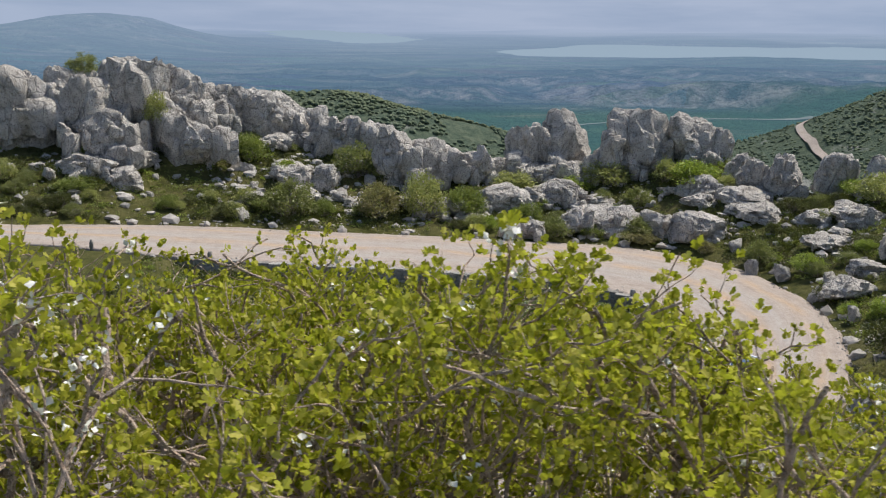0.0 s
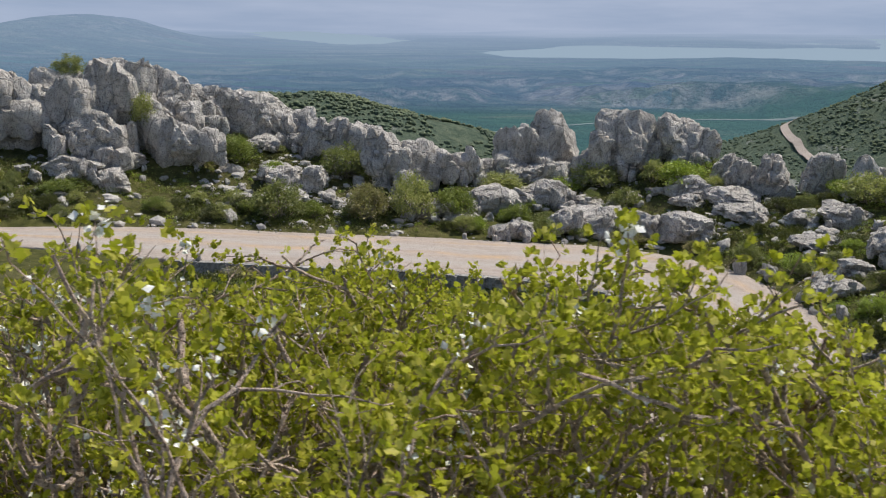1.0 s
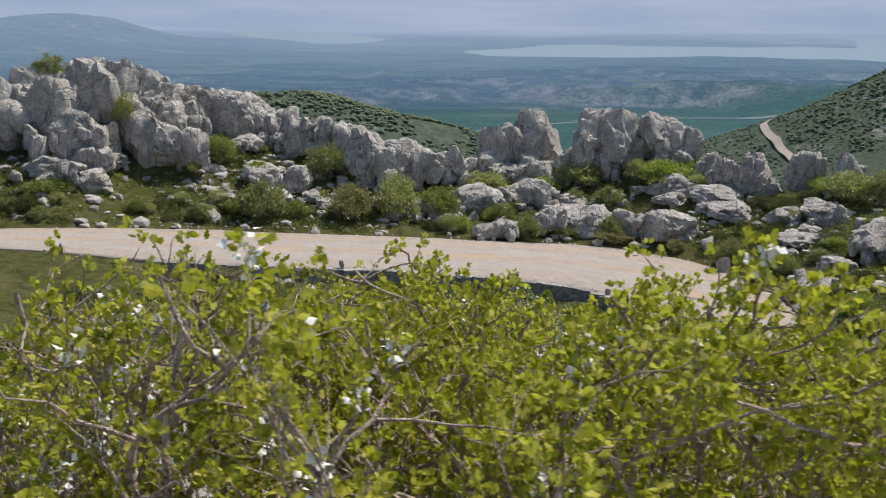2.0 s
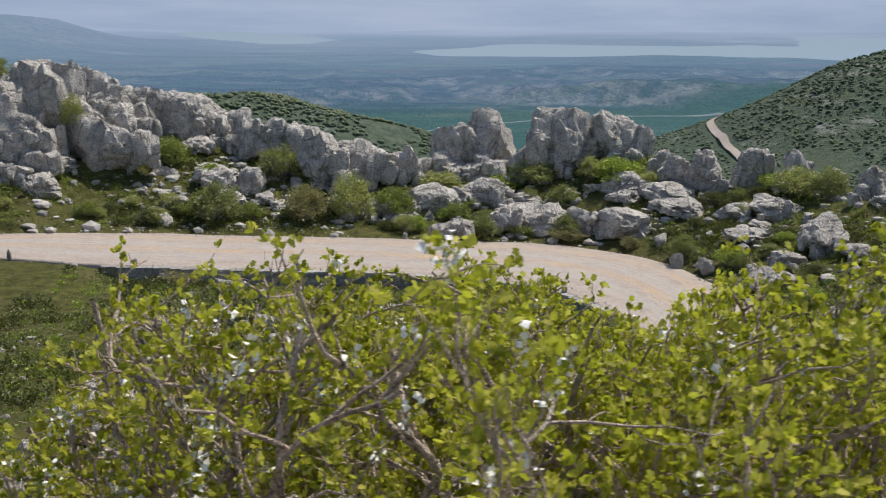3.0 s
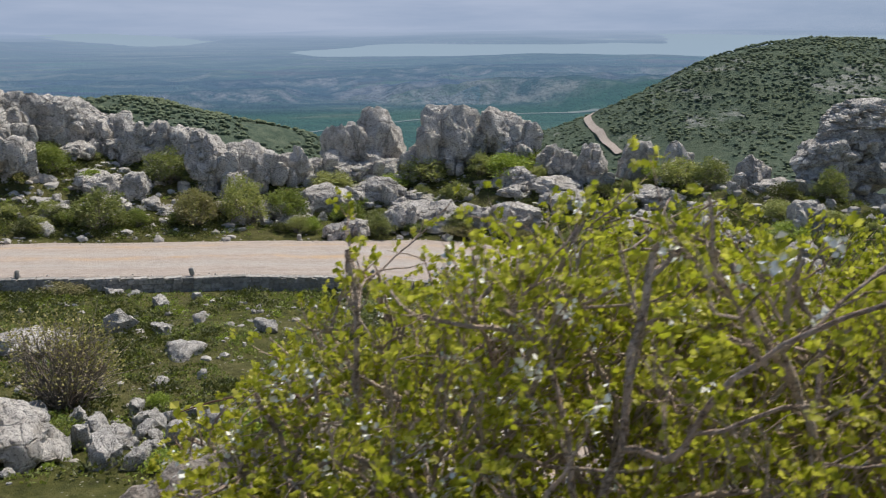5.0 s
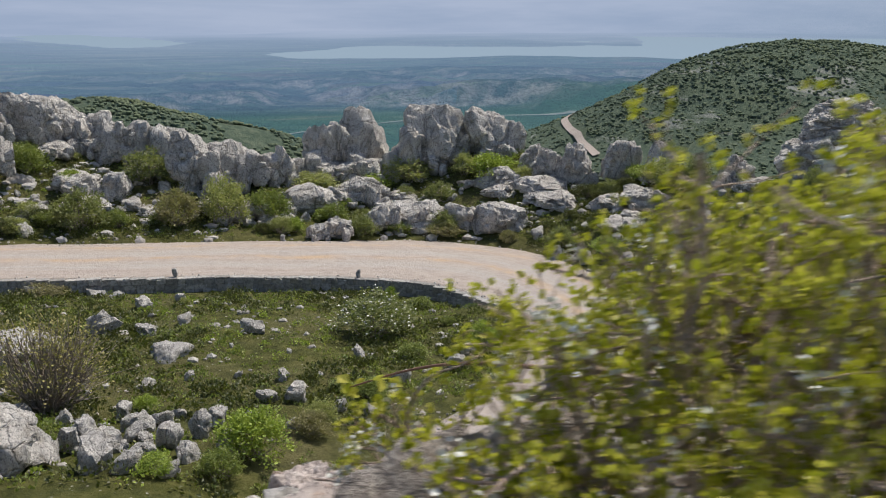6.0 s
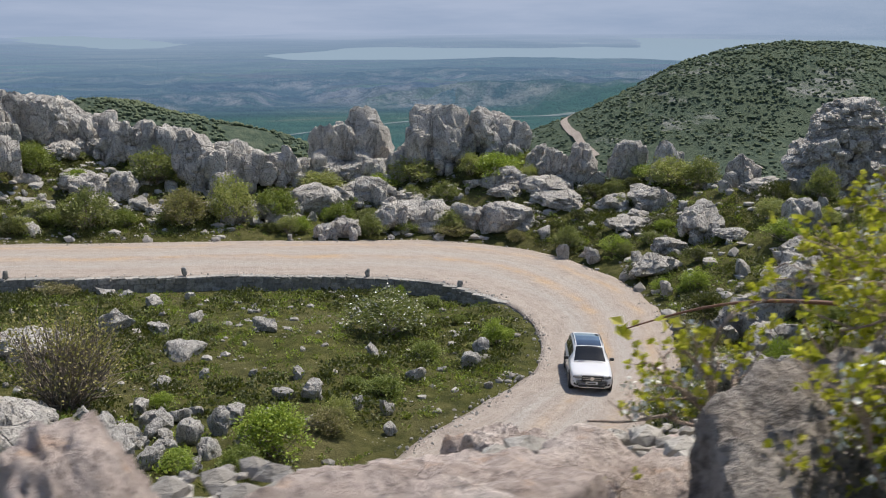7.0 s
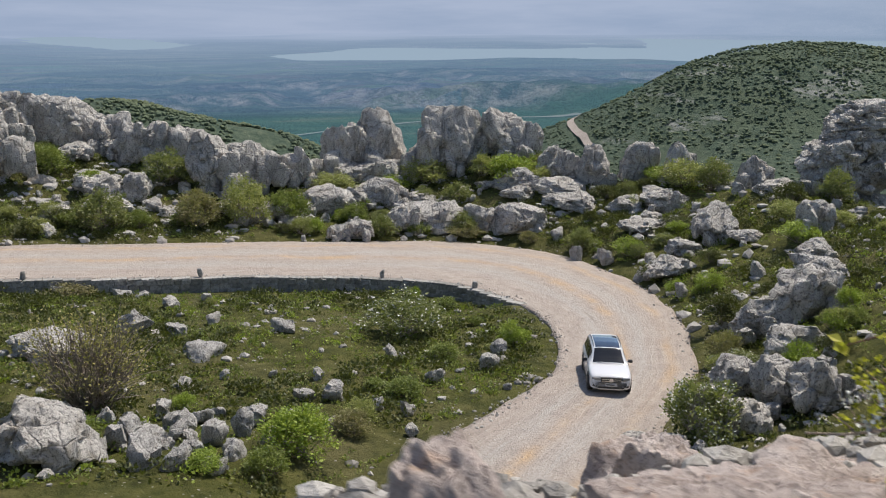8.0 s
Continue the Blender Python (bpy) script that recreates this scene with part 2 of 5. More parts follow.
INNER = [(-62, 60), (-42, 61.8), (-29.5, 62.3), (-24.8, 62.1), (-18.8, 61), (-12.5, 61), (-5.6, 61.2), (-0.4, 61.2), (6, 60.45), (10.3, 58.4), (12.3, 55.1), (13.2, 52.1),
         (13.2, 48.9), (12.7, 45.4), (11.4, 41.5), (9.2, 38.2), (6.7, 35.6), (4.8, 33.4), (2.6, 31), (0.6, 28), (-0.6, 24.5), (0, 20), (24, 11)]
OUTER = [(-64, 65), (-45, 67), (-32.4, 69), (-26, 71.3), (-18, 72.8), (-14, 73), (-8, 73.6), (2.2, 74.2), (12.3, 74.5), (17.5, 72.6), (21.5, 67.8), (23, 60.5),
         (22.4, 53), (20.5, 45.9), (17.9, 40), (14.8, 35.4), (11.8, 31.6), (9.4, 28.6), (7.8, 26.2), (6.6, 23.6), (6.4, 21), (8, 18.5), (26, 15.5)]


def curve_through(pts, n):
    p = np.array(pts, float)
    p = np.vstack([2 * p[0] - p[1], p, 2 * p[-1] - p[-2]])
    t = np.linspace(0, len(pts) - 1.0001, n)
    i = t.astype(int)
    f = (t - i)[:, None]
    a, b, c, d = p[i], p[i + 1], p[i + 2], p[i + 3]
    return 0.5 * (2 * b + (c - a) * f + (2 * a - 5 * b + 4 * c - d) * f ** 2 + (3 * b - a - 3 * c + d) * f ** 3)


NR = 330
inner, outer = curve_through(INNER, NR), curve_through(OUTER, NR)
inner = inner + 0.12 * np.stack([fbm(flat3(*inner.T) * 0.5, 3), fbm(flat3(*inner.T) * 0.5, 4)], -1)
outer = outer + 0.22 * np.stack([fbm(flat3(*outer.T) * 0.4, 5), fbm(flat3(*outer.T) * 0.4, 6)], -1)


def nearest(p, line):
    best, arg = np.full(len(p), 1e9), np.zeros(len(p), int)
    for s in range(0, len(p), 20000):
        d = ((p[s:s + 20000, None, :] - line[None]) ** 2).sum(-1)
        arg[s:s + 20000] = d.argmin(1)
        best[s:s + 20000] = np.sqrt(d.min(1))
    return best, arg


def on_road(p):
    poly = np.vstack([inner, outer[::-1]])
    q = np.roll(poly, -1, 0)
    inside = np.zeros(len(p), bool)
    for (x0, y0), (x1, y1) in zip(poly, q):
        if y0 != y1:
            hit = ((y0 > p[:, 1]) != (y1 > p[:, 1])) & (p[:, 0] < (x1 - x0) * (p[:, 1] - y0) / (y1 - y0) + x0)
            inside ^= hit
    return inside


def ground_height(x, y, rough=True):
    """Height of the ground: meadow inside the bend, banks outside it, the crag by the camera, hills beyond."""
    x, y = np.asarray(x, float), np.asarray(y, float)
    p = np.stack([x, y], -1)
    near = (np.abs(x) < 130) & (y > -60) & (y < 200)
    di, do = np.full(len(x), 300.0), np.full(len(x), 300.0)
    ki = np.zeros(len(x), int)
    inside = np.zeros(len(x), bool)
    di[near], ki[near] = nearest(p[near], inner)
    do[near], _ = nearest(p[near], outer)
    inside[near] = on_road(p[near])
    b = bench(x, y)
    wob = fbm(flat3(x, y) * 0.13, 21, 5) if rough else 0
    fine = fbm(flat3(x, y) * 0.7, 22, 3) if rough else 0
    wall = smooth(-20, -16, inner[ki, 0]) * smooth(52.5, 56, inner[ki, 1])
    zi = b - 0.95 * wall * np.exp(-di / 9.0) + (0.3 * wob + 0.1 * fine) * smooth(0.3, 5, di)
    zi = zi + 0.16 * np.clip(36 - y, 0, 14) * (1 - smooth(-4, 3, x)) * smooth(0, 6, di)
    reach = 22.5 - 6 * smooth(-8, 0, x) * (1 - smooth(20, 30, x)) - 8.5 * smooth(20, 30, x) + 3 * smooth(36, 42, x)
    slope = 0.23 + 0.15 * smooth(12, 26, x) + 0.12 * smooth(-14, -30, x)
    zo = b + slope * np.minimum(do, reach) - 0.62 * np.clip(do - reach, 0, 1e9) + (0.75 * wob + 0.13 * fine) * smooth(0.5, 9, do)
    z = np.where((di < do) & (y > 20), zi, zo)
    z = np.where(inside, b - 0.16, z)
    crag = 16.55 - 1.35 * np.clip(y - 3.2 - 0.25 * wob, 0, 99) + 0.12 * fine
    z = np.where(y < 30, np.maximum(z, crag), z)
    z = np.where(y < 3, crag + 0.05 * np.clip(-y - 3, 0, 200), z)
    far = -28 - 0.125 * np.clip(y - 100, -60, 760)
    far = far + 85 * np.exp(-(np.abs(x - 330) / np.where(x < 330, 152, 150)) ** 1.8 - ((y - 520) / 135) ** 2) + 42 * np.exp(-((x - 500) / 95) ** 2 - ((y - 560) / 120) ** 2)
    far = far + 43 * np.exp(-((x + 48) / 78) ** 2 - ((y - 330) / 62) ** 2) + 12 * np.exp(-((x - 30) / 40) ** 2 - ((y - 330) / 50) ** 2)
    far = far + (4.5 * fbm(flat3(x, y) * 0.012, 31, 5) if rough else 0)
    return np.where(y > 30, np.maximum(z, far), z)


def spaced(lo, a, b, hi, step, grow):
    mid = list(np.arange(a, b, step))
    left, right, s = [a], [b], step
    while left[-1] > lo:
        s *= grow
        left.append(left[-1] - s)
    s = step
    while right[-1] < hi:
        s *= grow
        right.append(right[-1] + s)
    return np.array(left[:0:-1] + mid + right)


gx, gy = spaced(-520, -48, 60, 760, 0.5, 1.09), spaced(-220, 0, 106, 860, 0.5, 1.06)
GX, GY = np.meshgrid(gx, gy, indexing="ij")
gz = ground_height(GX.ravel(), GY.ravel())
verts = np.stack([GX.ravel(), GY.ravel(), gz], -1)
faces = grid_faces(len(gx), len(gy))[:, ::-1]
me = mesh_from("ground", verts, faces, M_GROUND)
me.materials.append(M_HILL)
cy = GY.ravel()[faces[:, 0]]
me.materials.append(M_RUBBLE)
stony = (cy < 24) & (gz[faces[:, 0]] > bench(GX.ravel()[faces[:, 0]], cy) + 1.0)
me.polygons.foreach_set("material_index", np.where(cy > 112, 1, np.where(stony, 2, 0)).astype(np.int32))
tagged(new("ground", me), "rocky mountain turf sloping round a gravel bend", "ground", kind="structure")

# gravel road, worn into tracks, with a short skirt at both edges
across = np.concatenate([[0], np.linspace(0, 1, 22), [1]])
rv, ruv = [], []
length = np.concatenate([[0], np.cumsum(np.linalg.norm(np.diff((inner + outer) / 2, axis=0), axis=1))])
for i in range(NR):
    pts = inner[i][None] * (1 - across[:, None]) + outer[i][None] * across[:, None]
    z = bench(pts[:, 0], pts[:, 1]) + 0.03 + 0.1 * np.sin(np.pi * across) + 0.025 * fbm(flat3(*pts.T) * 0.9, 8, 3)
    z = z - 0.035 * (np.exp(-((across - 0.3) / 0.05) ** 2) + np.exp(-((across - 0.63) / 0.05) ** 2))
    z[0] -= 0.4
    z[-1] -= 0.4
    rv.append(np.column_stack([pts, z]))
    ruv.append(np.column_stack([across, np.full(len(across), length[i])]))
me = mesh_from("road", np.vstack(rv), grid_faces(NR, len(across))[:, ::-1], M_ROAD, uv=np.vstack(ruv))
tagged(new("road", me), "pale dusty gravel hairpin road with wheel ruts", "road", kind="structure")

# track over the green hill
tx = curve_through([(180, 440), (182, 458), (183.5, 471), (185.2, 482), (186.4, 491.4), (189, 504), (191.4, 515.5), (195.7, 529), (202, 536), (210, 540)], 90)
side = np.gradient(tx, axis=0)
side = np.stack([side[:, 1], -side[:, 0]], -1) / np.linalg.norm(side, axis=1)[:, None]
tv = []
for w in (-1.9, -0.6, 0.6, 1.9):
    p = tx + side * w
    tv.append(np.column_stack([p, ground_height(p[:, 0], p[:, 1]) + 0.9]))
tv = np.stack(tv, 1).reshape(-1, 3)
me = mesh_from("road_far", tv, grid_faces(90, 4), M_ROAD, uv=np.zeros((len(tv), 2)))
tagged(new("road_far", me), "pale gravel track over the green hill", "road", kind="structure")

# ---- valley, lakes and far shore ----
az = np.radians(np.linspace(-50, 55, 330))
rr = np.geomspace(760, 4850, 240)
AZ, RR = np.meshgrid(az, rr, indexing="ij")


def valley_height(a, r):
    """Height of the valley at an azimuth in degrees and a distance: a flat floor, a cliffed plateau, lakes, far shores
    and an added rim that stands in for haze.
    """
    x, y = r * np.sin(np.radians(a)), r * np.cos(np.radians(a))
    hills = fbm(flat3(x, y) / 420.0, 41, 6)
    ridged = 1 - np.abs(fbm(flat3(x, y) / 120.0, 47, 5))
    plateau = smooth(1215, 1330, r + 60 * hills + 70 * ridged - 45) * (1 - smooth(2200, 2420, r + 70 * hills))
    h = -115 + 2.0 * hills * smooth(1150, 1300, r) + plateau * (12 + 7 * hills + 13 * ridged) * (0.8 + 0.3 * smooth(-5, 14, a)) * (1 - 0.75 * smooth(1600, 2000, r))
    h = h + 9 * np.exp(-((a - 16.5) / 4) ** 2 - ((r - 2150) / 170) ** 2) + 8 * np.exp(-((a - 23.5) / 4.5) ** 2 - ((r - 2200) / 170) ** 2)
    h = h + 95 * np.exp(-((a + 19.5) / 5.5) ** 2 - ((r - 3000) / 420) ** 2) * (0.9 + 0.2 * hills)
    h = h + 40 * np.exp(-((a + 28) / 7) ** 2 - ((r - 2700) / 420) ** 2)
    far_land = smooth(3000, 3160, r + 120 * hills) * (1 - smooth(23.5, 25.5, a + 1.2 * hills))
    far_land = np.maximum(far_land, smooth(4080, 4200, r + 90 * hills))
    sea = smooth(2380, 2460, r + 60 * hills) * smooth(2.2, 6.0, a + 2.5 * hills - np.abs(r - 2620) / 110) * (1 - far_land)
    lake = smooth(0.0, 0.3, 1 - ((a + 6.4 + (r - 3700) / 260) / 4.2) ** 2 - ((r - 3750) / 720) ** 2 + 0.75 * hills)
    h = h + far_land * (5 + 4 * hills) - 16 * np.maximum(sea, lake)
    # added outer rim in the haze colour, raised to cover the low sky
    h = h + smooth(4480, 4850, r) * (165 + 8 * hills + 90 * smooth(8, 45, a))
    return h + 0.024 * x


a, r = np.degrees(AZ.ravel()), RR.ravel()
verts = np.stack([r * np.sin(AZ.ravel()), r * np.cos(AZ.ravel()), valley_height(a, r)], -1)
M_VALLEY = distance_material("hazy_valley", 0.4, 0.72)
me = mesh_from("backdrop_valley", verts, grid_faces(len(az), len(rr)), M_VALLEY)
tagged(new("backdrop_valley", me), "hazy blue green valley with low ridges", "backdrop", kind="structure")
M_WATER = Nodes("far_water_haze", 0.25, 0.5)
# mostly emission: the pale haze over the water is painted as a glow
haze_glow = M_WATER.n("Emission")
haze_glow.inputs[0].default_value = (0.33, 0.42, 0.52, 1)
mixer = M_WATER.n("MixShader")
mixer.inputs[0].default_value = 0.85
M_WATER.t.links.new(M_WATER.b.outputs[0], mixer.inputs[1]), M_WATER.t.links.new(haze_glow.outputs[0], mixer.inputs[2])
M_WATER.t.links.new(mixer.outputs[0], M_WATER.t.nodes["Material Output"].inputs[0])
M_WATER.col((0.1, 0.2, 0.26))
wz = np.geomspace(2250, 4830, 8)
wv = np.array([(q * math.sin(b), q * math.cos(b), -117 + 0.024 * q * math.sin(b)) for b in np.radians(np.linspace(-40, 54, 40)) for q in wz])
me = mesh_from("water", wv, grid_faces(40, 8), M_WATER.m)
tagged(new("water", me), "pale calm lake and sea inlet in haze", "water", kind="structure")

# pale valley road and a bare field on the flat floor
k = Nodes("hazy_gravel", 1.0, 0.0)
# blue-grey gravel: the haze in front of it is put into the base colour
M_FAR_ROAD = k.col(k.mix(k.noise(0.05, 4), (0.13, 0.18, 0.19), (0.2, 0.24, 0.24)))
rd = curve_through([(-4.5, 905), (-1.5, 930), (3, 985), (8, 1060), (13, 1130), (18, 1165), (24, 1190)], 80)
vv = []
for w in (-3.5, 3.5):
    vv.append(np.stack([(rd[:, 1] + w) * np.sin(np.radians(rd[:, 0])), (rd[:, 1] + w) * np.cos(np.radians(rd[:, 0])), valley_height(rd[:, 0], rd[:, 1] + w) + 1.2], -1))
me = mesh_from("road_valley", np.stack(vv, 1).reshape(-1, 3), grid_faces(80, 2), M_FAR_ROAD)
tagged(new("road_valley", me), "pale straight road across the valley floor", "road", kind="structure")
fa, fr = np.meshgrid(np.linspace(-6.5, -1.0, 24), np.linspace(0, 1, 8), indexing="ij")
fr = 985 + 14 * (fa + 6.5) + fr * (70 - 9 * np.abs(fa + 4))
fa, fr = fa.ravel(), fr.ravel()
me = mesh_from("field", np.stack([fr * np.sin(np.radians(fa)), fr * np.cos(np.radians(fa)), valley_height(fa, fr) + 0.8], -1), grid_faces(24, 8), M_FAR_ROAD)
tagged(new("field", me), "bare pale field on the valley floor", "field", kind="structure")


# ---- rocks ----
ICO = {}


def ico(n):
    if n not in ICO:
        bm = bmesh.new()
        bmesh.ops.create_icosphere(bm, subdivisions=n, radius=1)
        bm.verts.ensure_lookup_table()
        ICO[n] = (np.array([v.co[:] for v in bm.verts]), np.array([[v.index for v in f.verts] for f in bm.faces]))
        bm.free()
    return ICO[n]


def chunk(rng, n, size, cuts=16, crack=0.1, grain=1.0):
    """One weathered block: a ball cut by joint planes, with worn arrises, grooves and pits."""
    d, f = ico(n)
    nor = rng.normal(size=(cuts, 3))
    nor[: cuts // 2, 2] *= 0.2
    nor /= np.linalg.norm(nor, axis=1)[:, None]
    h = rng.uniform(0.56, 0.95, cuts)
    box = np.vstack([np.eye(3), -np.eye(3)])
    nor, h = np.vstack([nor, box]), np.concatenate([h, np.full(6, 0.97)])
    dots = np.clip(d @ nor.T, 1e-4, None) / h
    r = (dots ** 52).sum(1) ** (-1 / 52)
    s = int(rng.integers(1, 9999))
    off = rng.uniform(-50, 50, 3)
    q = d * r[:, None] + off
    r = r * (1 + 0.07 * grain * fbm(q * 2.3, s, 3) - 0.07 * grain * np.abs(fbm(q * 4.2, s + 9, 3)))
    groove = fbm(q * np.array([2.3, 2.3, 0.9]), s + 20, 3)
    r = r - crack * np.exp(-(groove / 0.05) ** 2)
    if n >= 4:
        layer = fbm(q * np.array([1.4, 1.4, 3.6]), s + 31, 3)
        r = r - 0.8 * crack * np.exp(-(layer / 0.04) ** 2) - 0.035 * grain * np.abs(fbm(q * 13, s + 40, 3))
        r = r + 0.045 * grain * fbm(q * 5.5, s + 61, 3)
        split = fbm(q * np.array([4.5, 4.5, 1.6]), s + 50, 2)
        r = r - 0.5 * crack * np.exp(-(split / 0.05) ** 2)
    v = d * r[:, None] * np.array(size)
    a = rng.uniform(-0.5, 0.5)
    c, sn = math.cos(a), math.sin(a)
    return v @ np.array([[c, -sn, 0], [sn, c, 0], [0, 0, 1]]).T, f


def joined(pieces):
    vs, fs, k = [], [], 0
    for v, f in pieces:
        vs.append(v)
        fs.append(f + k)
        k += len(v)
    return np.vstack(vs), np.vstack(fs)


def gz_at(x, y):
    return float(ground_height(np.array([x]), np.array([y]))[0])


def outcrop(name, rows, seed, label, category="rock", level=4, extra=9, material=None, tall=1.15):
    """A crag of large jointed lumps, each with smaller blocks leaning against it; a fifth value lifts a lump."""
    rng = np.random.default_rng(seed)
    x0, y0 = rows[0][:2]
    origin = np.array([x0, y0, gz_at(x0, y0)])
    root = tagged(new(name), label, category)
    root.location = origin
    material = material or M_ROCK

    def add(kind, v, f, place):
        ob = new(kind, mesh_from(kind, v, f, material, sharp=38))
        ob.parent = root
        ob.location = np.array(place) - origin

    for x, y, w, h, *lift in rows:
        base = gz_at(x, y) + (lift[0] if lift else 0)
        d = min(w, 4.2) * 0.5
        v, f = chunk(rng, level, (w * 0.7, d * 1.15, h * 0.6), 20, 0.1, 1.3)
        up = np.clip(v[:, 2] / (h * 0.6), -0.3, 1)[:, None]
        v[:, :2] *= 1 - 0.14 * up * np.abs(up) - 0.1 * up
        add("rock_lump", v, f, (x, y + d * 0.7, base + h * 0.4))
        for _ in range(extra):
            s = rng.uniform(0.1, 0.27) * min(w, h * 1.3)
            u = rng.uniform(-0.55, 0.55)
            top = math.sqrt(max(0.05, 1 - (u / 0.62) ** 2))
            up = rng.uniform(0.0, 0.8) * top
            push = d * 0.7 - d * 0.9 * math.sqrt(max(0, 1 - up ** 2)) * rng.uniform(0.5, 1.0)
            add("rock_block", *chunk(rng, 3, (s * rng.uniform(0.7, 1.15), s * 0.8, s * tall * rng.uniform(0.65, 1.3)), 13, 0.07), (x + u * w, y + push, base + up * h))
    return root


CRAG_WEST = [(-33.5, 82.1, 7.3, 7.2), (-28.7, 83.7, 8.2, 7.7), (-25.3, 85.6, 6.2, 6.5), (-23.3, 82.4, 7.1, 4.5), (-23.1, 88.9, 6.4, 5.0), (-20.1, 90.6, 6.8, 5.3),
             (-16.9, 91.4, 6.0, 4.9), (-14.9, 91.4, 4.9, 3.3), (-30.0, 80.0, 6.1, 4.5), (-38.5, 81.0, 7.0, 7.0)]
RIDGE = [(-11.7, 88.8, 3.4, 4.3), (-9.4, 88.6, 3.6, 4.2), (-6.8, 87.8, 3.6, 4.4), (-5.0, 83.0, 4.4, 4.9), (-1.5, 85.2, 4.4, 4.3), (1.7, 86.0, 4.0, 3.5), (4.5, 88.0, 2.6, 1.7), (-13.8, 89.9, 3.2, 2.2)]
EAST_RIDGE = [(25.7, 79.7, 2.8, 3.2), (28.0, 78.2, 3.2, 3.8), (25.0, 81.8, 2.0, 2.8), (32.2, 78.0, 3.8, 3.6), (34.8, 75.6, 3.0, 4.2), (37.2, 73.0, 2.2, 3.8)]
outcrop("rock_crag", CRAG_WEST[:3] + CRAG_WEST[9:], 11, "tall grey limestone crag with deep vertical joints", level=5, extra=16)
outcrop("rock_crag", CRAG_WEST[3:4] + CRAG_WEST[8:9], 12, "rounded pale grey limestone buttress below the crag", level=5, extra=10)
outcrop("rock_crag", CRAG_WEST[4:8], 13, "pale limestone crag with a leaning block on top", level=5, extra=13)
outcrop("rock_ridge", RIDGE[:3] + RIDGE[7:], 14, "jagged limestone ridge with fluted heads", extra=10)
outcrop("rock_ridge", RIDGE[3:4], 15, "cracked limestone bluff above the bushes", extra=12)
outcrop("rock_ridge", RIDGE[4:7], 16, "broken limestone ridge with many small heads", extra=13)
outcrop("rock_pinnacle", [(7.6, 89.0, 4.2, 5.4), (10.7, 89.2, 4.7, 6.3), (6.4, 87.4, 3.9, 2.2), (9.2, 87.2, 5.2, 2.4), (11.6, 87.6, 3.6, 2.2)], 17, "twin dark grey limestone pinnacles split by a cleft", extra=6)
outcrop("rock_pinnacle", [(17.2, 87.8, 6.0, 6.4), (14.9, 88.6, 4.6, 3.4), (18.6, 87.2, 3.6, 3.2)], 18, "domed pale limestone tower on the crest", extra=7)
outcrop("rock_pinnacle", [(22.4, 86.6, 4.6, 5.3), (24.6, 86.0, 1.9, 2.9), (23.4, 84.7, 1.6, 1.6)], 19, "square blocky limestone tower on the crest", extra=6)
for i in range(3):
    outcrop("rock_ridge", EAST_RIDGE[2 * i:2 * i + 2], 20 + i, "low pale limestone heads along the crest", extra=7)
outcrop("rock_tower", [(41.2, 63.1, 5.4, 3.4), (45.4, 63.0, 6.5, 3.6), (41.4, 63.4, 4.2, 2.7, 2.3), (45.0, 63.4, 5.4, 2.9, 2.5), (43.0, 63.6, 4.4, 2.5, 4.4), (46.4, 63.6, 4.6, 2.7, 4.7), (43.6, 64.0, 4.6, 2.2, 6.2), (46.8, 64.0, 4.6, 2.3, 6.5), (45.0, 64.2, 4.4, 1.8, 7.8)], 24, "dark layered limestone tower of stacked blocks", level=5, extra=8, tall=0.55)
outcrop("rock_ledge", [(38.4, 69.0, 3.0, 3.2)], 25, "pale limestone head behind the tower", extra=5)

LEDGES = [(4.9, 80.0, 4.6, 2.5), (9.7, 83.1, 5.0, 2.4), (10.4, 76.0, 3.3, 2.4), (13.5, 76.1, 5.4, 2.4), (20.0, 73.7, 4.2, 2.9), (17.3, 75.5, 3.5, 2.2), (5.0, 74.4, 1.8, 1.4), (6.5, 74.5, 2.0, 1.9),
          (-13.8, 81.5, 3.9, 2.1), (-11.0, 81.6, 2.7, 2.3), (-30.3, 76.4, 5.4, 2.3), (-28.1, 80.0, 4.8, 2.3), (-27.1, 76.5, 3.0, 1.8), (31.7, 70.6, 3.8, 2.1), (30.4, 60.7, 3.8, 2.7), (33.5, 53.5, 2.7, 2.4)]
LEDGES_EAST = [(29.7, 47.5, 2.4, 1.7), (23.7, 39.4, 3.2, 2.5), (22.0, 40.1, 2.8, 1.9), (20.5, 35.7, 2.4, 1.5), (16.7, 33.4, 2.3, 1.7), (17.2, 31.0, 2.6, 1.9), (13.5, 30.3, 1.8, 1.8), (14.7, 29.9, 1.9, 1.3),
               (17.8, 29.9, 2.1, 2.1), (10.7, 30.5, 1.3, 0.7), (11.3, 29.0, 1.6, 0.8)]
for i, row in enumerate(LEDGES):
    outcrop("rock_ledge", [row], 40 + i, "weathered grey limestone ledge among bushes", level=4, extra=5)
for i, row in enumerate(LEDGES_EAST):
    outcrop("rock_ledge", [row], 70 + i, "fissured pale limestone ledge on the green slope", level=4, extra=4)

outcrop("rock_ledge", [(-12.1, 43.4, 3.3, 1.4)], 95, "pale limestone slab in the meadow", extra=5, tall=0.6)
outcrop("rock_ledge", [(-9.6, 28.6, 3.0, 2.0)], 96, "large cracked limestone boulder above the meadow", extra=5)
